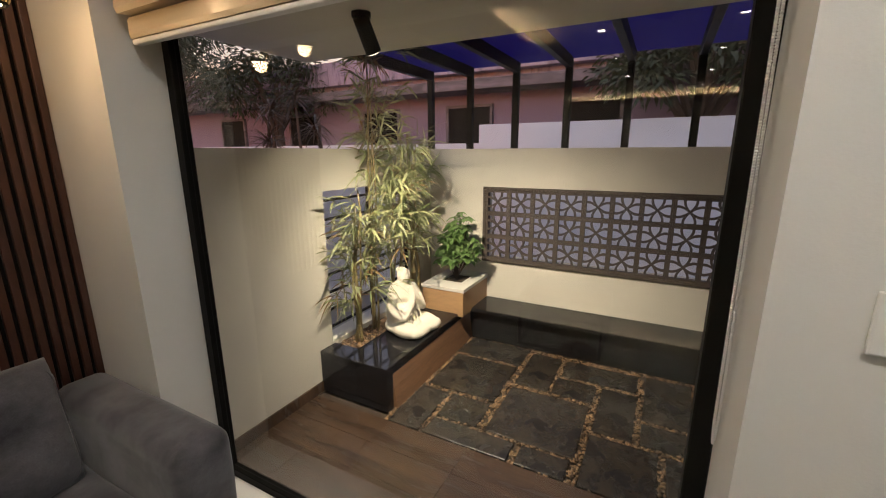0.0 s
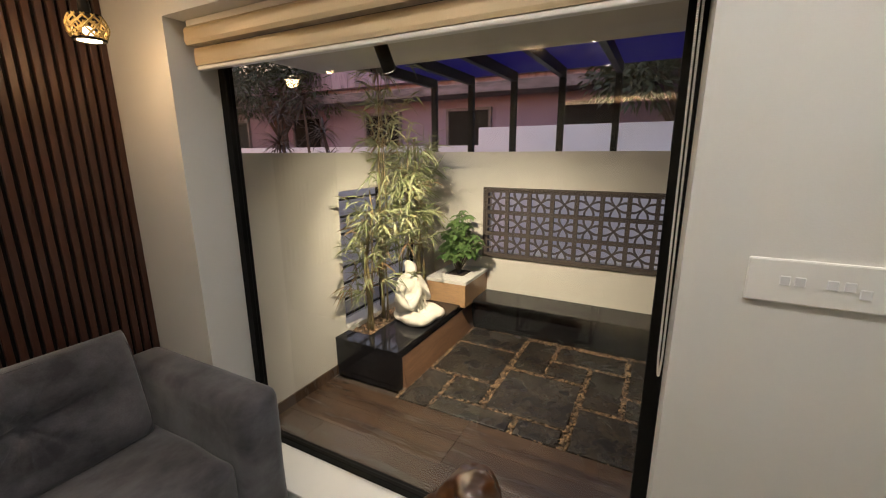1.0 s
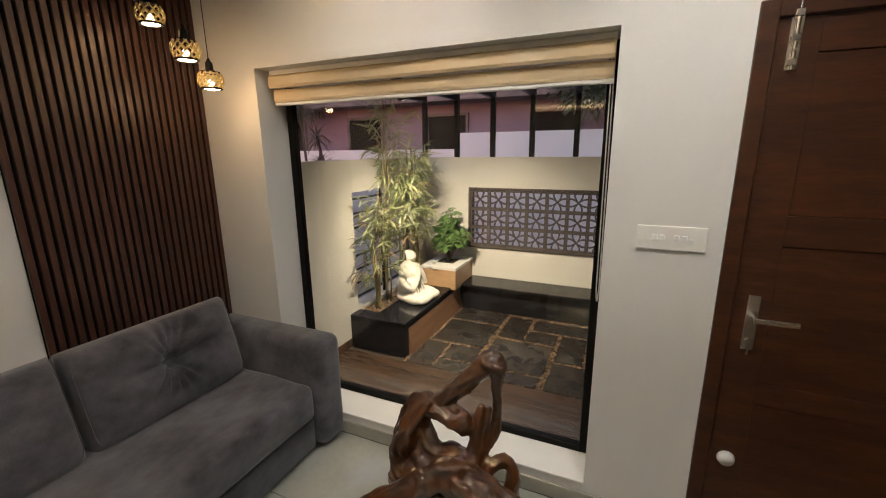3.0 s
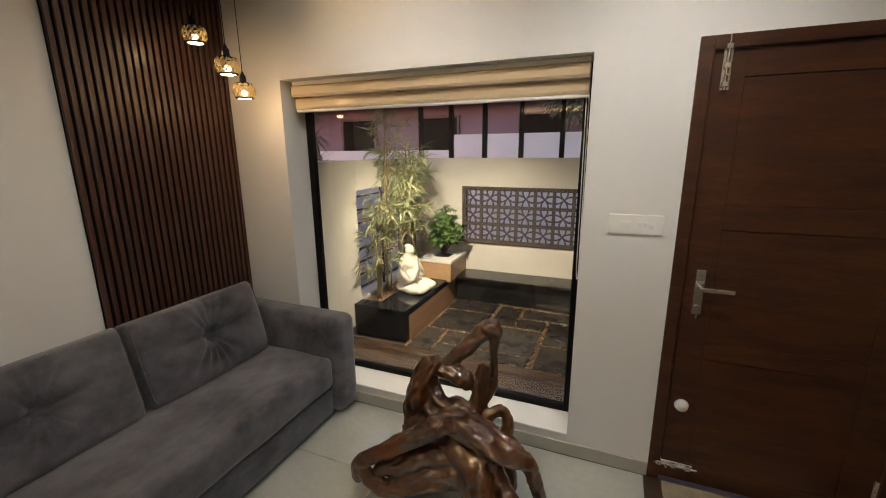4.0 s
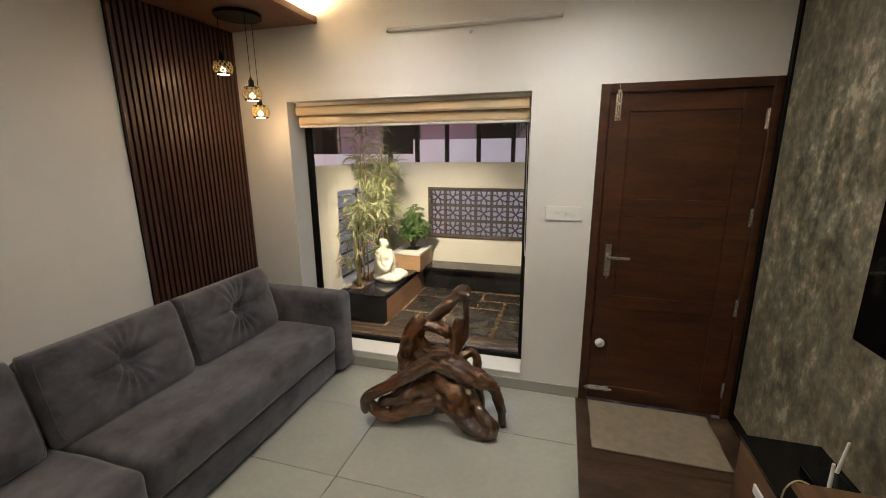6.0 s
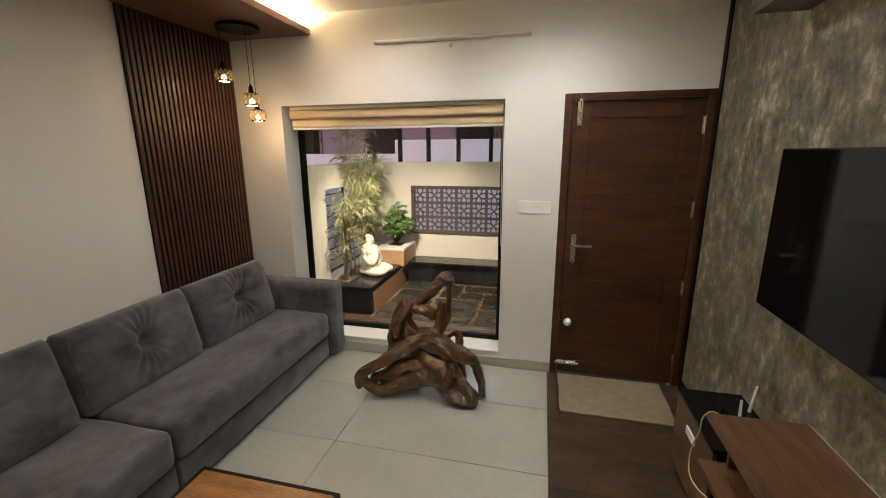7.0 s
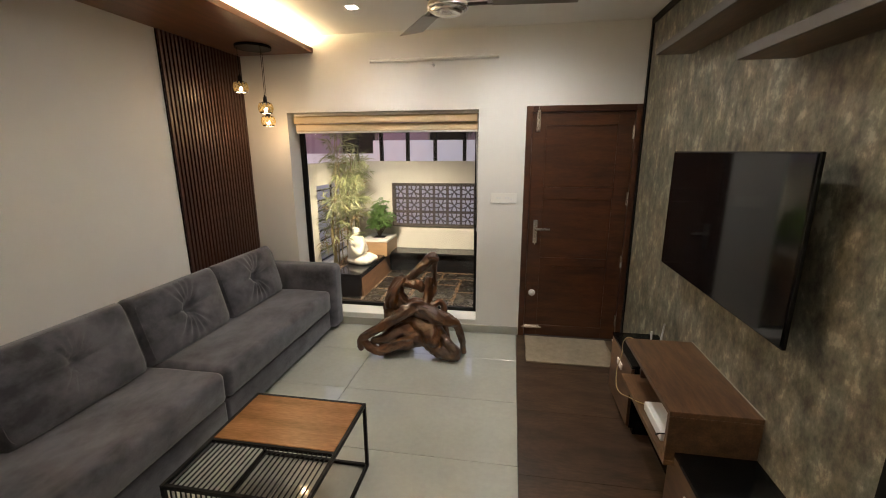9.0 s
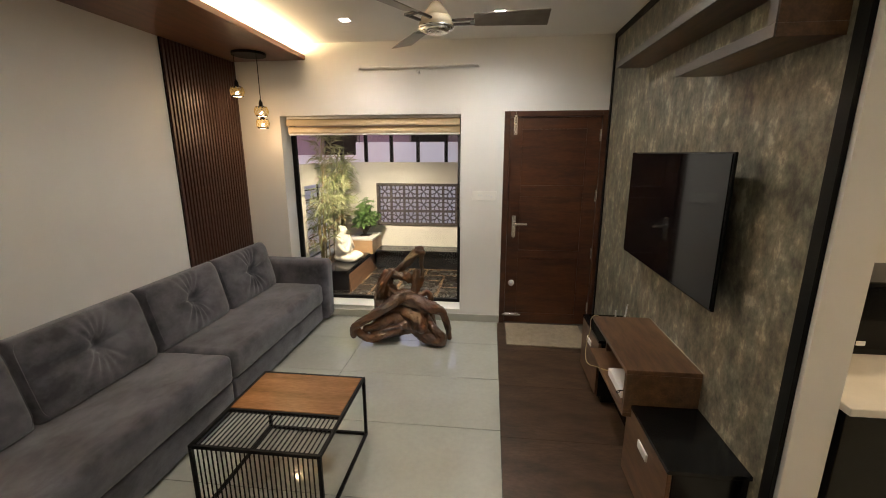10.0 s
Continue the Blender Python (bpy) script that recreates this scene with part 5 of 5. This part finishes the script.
# ---- driftwood sculpture ----
ROOTS = [
    [(-0.998, -0.360, 0.593, 0.047), (-0.930, -0.340, 0.669, 0.040), (-0.838, -0.310, 0.765, 0.040), (-0.774, -0.280, 0.823, 0.043), (-0.739, -0.280, 0.807, 0.034)],
    [(-0.749, -0.280, 0.801, 0.032), (-0.754, -0.290, 0.723, 0.022), (-0.747, -0.300, 0.608, 0.022), (-0.750, -0.320, 0.534, 0.027), (-0.793, -0.360, 0.432, 0.032)],
    [(-0.795, -0.350, 0.640, 0.022), (-0.802, -0.360, 0.555, 0.031), (-0.815, -0.380, 0.44, 0.040), (-0.863, -0.420, 0.361, 0.062)],
    [(-0.766, -0.345, 0.645, 0.014), (-0.775, -0.350, 0.56, 0.018), (-0.79, -0.365, 0.47, 0.026)],
    [(-1.035, -0.360, 0.633, 0.036), (-1.074, -0.360, 0.575, 0.062), (-1.126, -0.370, 0.463, 0.063), (-1.155, -0.380, 0.360, 0.058), (-1.125, -0.400, 0.288, 0.066), (-0.989, -0.440, 0.272, 0.077)],
    [(-1.013, -0.360, 0.606, 0.036), (-0.939, -0.360, 0.593, 0.044), (-0.871, -0.370, 0.585, 0.040), (-0.860, -0.380, 0.546, 0.032)],
    [(-1.075, -0.370, 0.48, 0.056), (-0.985, -0.390, 0.405, 0.048), (-0.885, -0.395, 0.425, 0.044), (-0.825, -0.415, 0.40, 0.045)],
    [(-0.803, -0.480, 0.390, 0.061), (-0.889, -0.520, 0.434, 0.059), (-0.975, -0.560, 0.390, 0.053), (-1.104, -0.600, 0.308, 0.046), (-1.251, -0.640, 0.220, 0.039), (-1.321, -0.660, 0.173, 0.039), (-1.335, -0.660, 0.084, 0.032)],
    [(-1.312, -0.660, 0.144, 0.033), (-1.247, -0.660, 0.088, 0.039), (-1.153, -0.640, 0.064, 0.042), (-1.036, -0.600, 0.100, 0.048), (-0.927, -0.540, 0.145, 0.061)],
    [(-1.225, -0.630, 0.145, 0.034), (-1.108, -0.590, 0.175, 0.058), (-1.006, -0.540, 0.225, 0.066), (-0.896, -0.500, 0.218, 0.060)],
    [(-0.882, -0.500, 0.402, 0.060), (-0.765, -0.520, 0.390, 0.062), (-0.668, -0.530, 0.348, 0.059), (-0.590, -0.520, 0.314, 0.048), (-0.528, -0.500, 0.292, 0.041), (-0.494, -0.490, 0.203, 0.033), (-0.470, -0.480, 0.111, 0.029), (-0.461, -0.480, 0.022, 0.024)],
    [(-1.019, -0.440, 0.251, 0.069), (-0.874, -0.480, 0.271, 0.082), (-0.753, -0.560, 0.225, 0.077), (-0.704, -0.620, 0.174, 0.060)],
    [(-0.897, -0.500, 0.187, 0.061), (-0.788, -0.530, 0.152, 0.072), (-0.680, -0.575, 0.087, 0.066), (-0.608, -0.600, 0.050, 0.056), (-0.515, -0.610, 0.043, 0.047)],
    [(-0.712, -0.510, 0.291, 0.050), (-0.650, -0.540, 0.204, 0.042), (-0.589, -0.575, 0.138, 0.041), (-0.516, -0.610, 0.078, 0.046), (-0.577, -0.620, 0.037, 0.041)],
    [(-0.768, -0.400, 0.366, 0.032), (-0.735, -0.370, 0.41, 0.032), (-0.69, -0.350, 0.425, 0.027), (-0.655, -0.350, 0.37, 0.032), (-0.66, -0.380, 0.277, 0.036), (-0.626, -0.380, 0.101, 0.029), (-0.624, -0.380, 0.023, 0.026)],
    [(-1.126, -0.400, 0.271, 0.073), (-1.145, -0.400, 0.104, 0.073), (-1.107, -0.420, 0.058, 0.064), (-0.992, -0.440, 0.051, 0.057)],
    [(-1.095, -0.365, 0.54, 0.052), (-1.075, -0.380, 0.43, 0.06), (-1.00, -0.415, 0.35, 0.062), (-0.89, -0.45, 0.36, 0.065)],
    [(-1.03, -0.375, 0.608, 0.040), (-0.965, -0.385, 0.598, 0.036), (-0.90, -0.395, 0.580, 0.034), (-0.868, -0.39, 0.562, 0.024)],
    [(-1.12, -0.380, 0.47, 0.050), (-1.15, -0.395, 0.37, 0.048), (-1.12, -0.42, 0.27, 0.055)],
    [(-1.146, -0.620, 0.082, 0.046), (-1.029, -0.580, 0.111, 0.062), (-0.905, -0.520, 0.136, 0.074), (-0.763, -0.520, 0.166, 0.071)],
    [(-1.189, -0.620, 0.143, 0.031), (-1.091, -0.570, 0.130, 0.047), (-0.992, -0.520, 0.117, 0.060)],
    [(-0.851, -0.460, 0.430, 0.046), (-0.723, -0.470, 0.369, 0.046), (-0.641, -0.470, 0.340, 0.043), (-0.583, -0.490, 0.333, 0.041)],
]
bm = bmesh.new()
for k, pts in enumerate(ROOTS):
    tube(bm, pts, 8, 22, 0.30, k * 5.3)
    for p in (pts[0], pts[-1]):
        ball(bm, p[:3], p[3] * 0.96, 2)
for k in range(9):      # wavy strands down the upper mass
    a, f = k * 0.9, k / 8
    x0, y0 = -1.02 - 0.07 * f, -0.40 - 0.02 * math.sin(a)
    tube(bm, [(x0 + 0.02, y0, 0.655 - 0.07 * f, 0.012), (x0 - 0.03 + 0.02 * math.sin(a), y0 - 0.035, 0.585 - 0.06 * f, 0.017), (x0 - 0.045, y0 - 0.03, 0.52 - 0.05 * f, 0.015),
              (x0 - 0.075 + 0.02 * math.cos(a), y0 - 0.035, 0.45 - 0.03 * f, 0.017), (x0 - 0.07, y0 - 0.03, 0.38, 0.012)], 6, 10, 0.2, k)
for k in range(4):      # knuckles at the tip
    tube(bm, [(-0.80 + 0.022 * k, -0.30, 0.815, 0.014), (-0.79 + 0.022 * k, -0.325, 0.835 - 0.006 * k, 0.016), (-0.775 + 0.02 * k, -0.32, 0.79, 0.011)], 5, 10)
carved("driftwood_sculpture", bm, LACQUER, 0.0055, 3, "glossy lacquered brown driftwood root standing on the floor", "sculpture", (-0.9, -0.5, 0), 0.014)

# ---- dining side, seen past the partition ----
ctr = thing("kitchen_counter", (1.9, -2.1, 0), "white-topped counter with a black front", "counter")
part("body", box(bmesh.new(), (1.12, -2.70, 0.0), (2.9, -1.6, 0.868), 0.002), BLACK_GLOSS, ctr)
part("worktop", box(bmesh.new(), (1.112, -2.72, 0.869), (2.92, -1.58, 0.90), 0.003), WHITE_TOP, ctr)
ov = thing("microwave_oven", (1.75, -2.2, 0.9), "black countertop oven with a glass front", "oven")
part("case", box(bmesh.new(), (1.42, -2.30, 0.9005), (2.0, -1.95, 1.22), 0.006, 2), BLACK_GLOSS, ov)
part("glass_door", box(bmesh.new(), (1.43, -2.305, 0.93), (1.86, -2.3005, 1.20), 0.001), SCREEN, ov)
part("control_panel", box(bmesh.new(), (1.87, -2.305, 0.93), (1.99, -2.3005, 1.20), 0.001), BLACK_METAL, ov)
part("badge", box(bmesh.new(), (1.435, -2.309, 0.945), (1.47, -2.3055, 0.965), 0.001), WHITE_PLASTIC, ov)
tb = thing("table_lamp", (1.75, -2.1, 1.22), "small glowing round lamp on the counter", "lamp")
part("base", cyl(bmesh.new(), (1.75, -2.1, 1.2205), (1.75, -2.1, 1.26), 0.04, 0.02), BLACK_METAL, tb)
part("globe", ball(bmesh.new(), (1.75, -2.1, 1.31), 0.055), BULB, tb, "glowing globe", True)

# ---- outside, beyond the courtyard walls ----
structure("neighbour_wall", boxes(((-3.38, 5.9, -0.5), (7.5, 6.0, 2.0)), ((-11.0, 5.9, -0.5), (-3.38, 6.0, 1.70))), LILAC_WALL, "white compound wall beyond the courtyard", "wall")
structure("lane_wall", boxes(((-4.3, -1.0, -0.5), (-4.15, 5.898, 1.2))), LILAC_WALL, "low white wall beside the courtyard", "wall")
hs = thing("neighbour_house", (-3.5, 9.0, -0.42), "pink rendered house with a weathered flat roof slab", "house")
part("wall", box(bmesh.new(), (-24, 8.0, -0.42), (3.0, 12.0, 2.779)), PINK_WALL, hs)
part("roof", box(bmesh.new(), (-24.5, 7.3, 2.78), (3.4, 12.4, 2.98), 0.01), ROOF_STAIN, hs, "weathered grey concrete slab")
part("parapet", boxes(((-24.5, 7.6, 2.981), (3.4, 7.8, 3.12)), ((-24.5, 7.38, 3.1205), (3.4, 7.8, 3.66)), bevel=0.01), STREAKED, hs, "streaked pale pink parapet")
for x in (-16.0, -13.0, -10.0, -7.4, -5.0, -2.4, 0.6):
    w = part("window", box(bmesh.new(), (x, 7.95, 0.9), (x + 1.0, 7.998, 2.5), 0.01), BLACK_METAL, hs, "dark window")
    part("frame", boxes(((x - 0.06, 7.92, 0.84), (x, 7.997, 2.56)), ((x + 1.0, 7.92, 0.84), (x + 1.06, 7.997, 2.56)), ((x, 7.92, 2.5), (x + 1.0, 7.949, 2.56))), ROOF_STAIN, w)


def dracaena(at, h, n, seed):
    """A bare-stemmed shrub with rosettes of strap leaves."""
    random.seed(seed)
    ob = thing("strap_leaf_shrub", at, "tall dark shrub with drooping strap leaves behind the wall", "shrub", "shrubs behind the wall")
    for k in range(n):
        x, y = at[0] + random.uniform(-0.25, 0.25), at[1] + random.uniform(-0.2, 0.2)
        top = (x + random.uniform(-0.3, 0.3), y + random.uniform(-0.2, 0.2), at[2] + h * random.uniform(0.7, 1.0))
        part("trunk", tube(bmesh.new(), [(x, y, at[2], 0.03), ((x + top[0]) / 2 + 0.04, (y + top[1]) / 2, (at[2] + top[2]) / 2, 0.024), (*top, 0.018)], 4, 8), TRUNK, ob, "", True)
        bm = bmesh.new()
        for i in range(46):
            a, e = random.uniform(0, 6.28), random.uniform(-0.3, 1.2)
            leaf_mesh(bm, Vector(top) - Vector((0, 0, random.uniform(0, 0.15))), (math.cos(a) * math.cos(e), math.sin(a) * math.cos(e), math.sin(e)), random.uniform(0.3, 0.5), 0.035, 0.3, 0)
        part("crown", bm, LEAF_STRAP, ob)


dracaena((-5.3, 3.4, -0.42), 2.95, 3, 3)
dracaena((-5.05, 4.0, -0.42), 2.6, 3, 8)


def tree(at, h, r, clumps, seed):
    random.seed(seed)
    ob = thing("tree", at, "dark leafy tree against the evening sky", "tree", "trees behind the house")
    part("trunk", tube(bmesh.new(), [(*at, 0.16), (at[0] + 0.1, at[1], at[2] + h * 0.4, 0.12), (at[0], at[1] + 0.1, at[2] + h * 0.8, 0.05)], 5, 10), TRUNK, ob, "", True)
    limbs, crown = bmesh.new(), bmesh.new()
    for k in range(clumps):
        a, e, q = random.uniform(0, 6.28), random.uniform(-0.3, 1.4), random.uniform(0.5, 1)
        c = Vector((at[0] + r * q * math.cos(a) * math.cos(e), at[1] + r * q * math.sin(a) * math.cos(e), at[2] + h * 0.72 + r * 0.7 * q * math.sin(e)))
        if k % 5 == 0:
            tube(limbs, [(at[0], at[1], at[2] + h * 0.5, 0.05), (*(Vector((at[0], at[1], at[2] + h * 0.62)).lerp(c, 0.5)), 0.03), (*c, 0.01)], 3, 6)
        for j in range(52):
            w = Vector((random.uniform(-1, 1), random.uniform(-1, 1), random.uniform(-0.8, 0.6)))
            leaf_mesh(crown, c + w * 0.32, w, random.uniform(0.10, 0.2), 0.05, 0.15, random.uniform(-1, 1))
    part("limbs", limbs, TRUNK, ob)
    part("crown", crown, LEAF_DARK, ob)


tree((-9.5, 7.0, -0.42), 4.6, 1.7, 90, 4)
tree((-12.8, 6.2, -0.42), 5.6, 2.1, 120, 14)
tree((-0.2, 6.6, -0.42), 4.3, 1.5, 80, 19)
tree((2.4, 7.0, -0.42), 4.2, 1.6, 80, 9)

# ---- floor tiles, last ----
fl = thing("floor", (-1.0, -3.0, 0), "large glossy grey-green floor tiles with thin dark joints", "floor", kind="structure")
YS = [-0.0125, -0.53] + [-0.53 - 0.612 * k for k in range(1, 15)]
XS = [LEFT + 0.001, -2.56, -1.28, -0.004]
for y1, y0 in zip(YS, YS[1:]):
    y0 = max(y0, BACK + 0.001)
    for x0, x1 in zip(XS, XS[1:]):
        part("tile", box(bmesh.new(), (x0 + 0.0018, y0 + 0.0018, -0.0055), (x1 - 0.0018, y1 - 0.0018, 0.0), 0.0008), TILE, fl, at=((x0 + x1) / 2, (y0 + y1) / 2, 0))
df = thing("floor_dark_strip", (0.48, -3.0, 0), "dark brown wood-look floor tiles before the papered wall", "floor", kind="structure")
for k in range(12):
    y1 = -0.0125 - 0.6 * k
    y0 = max(y1 - 0.6, BACK + 0.001)
    for x0, x1 in ((-0.003, RIGHT - 0.019),):
        part("tile", box(bmesh.new(), (x0 + 0.0006, y0 + 0.0006, -0.0055), (x1 - 0.0006, y1 - 0.0006, 0.001), 0.0006), DARK_FLOOR, df, at=((x0 + x1) / 2, (y0 + y1) / 2, 0))
d2 = thing("floor_dining", (3.0, -3.5, 0), "glossy grey-green tiles of the dining side", "floor", kind="structure")
for i in range(4):
    for k in range(6):
        x0, y1 = RIGHT + 0.142 + i * 1.02, -0.002 - k * 1.16
        part("tile", box(bmesh.new(), (x0, y1 - 1.158, -0.0055), (x0 + 1.018, y1, 0.0), 0.0008), TILE, d2, at=(x0 + 0.5, y1 - 0.5, 0))
structure("threshold", boxes(((RIGHT - 0.019, BACK + 0.001, -0.0055), (RIGHT + 0.141, -2.691, 0.0)),), SKIRT, "grey tile threshold between living and dining side", "floor")
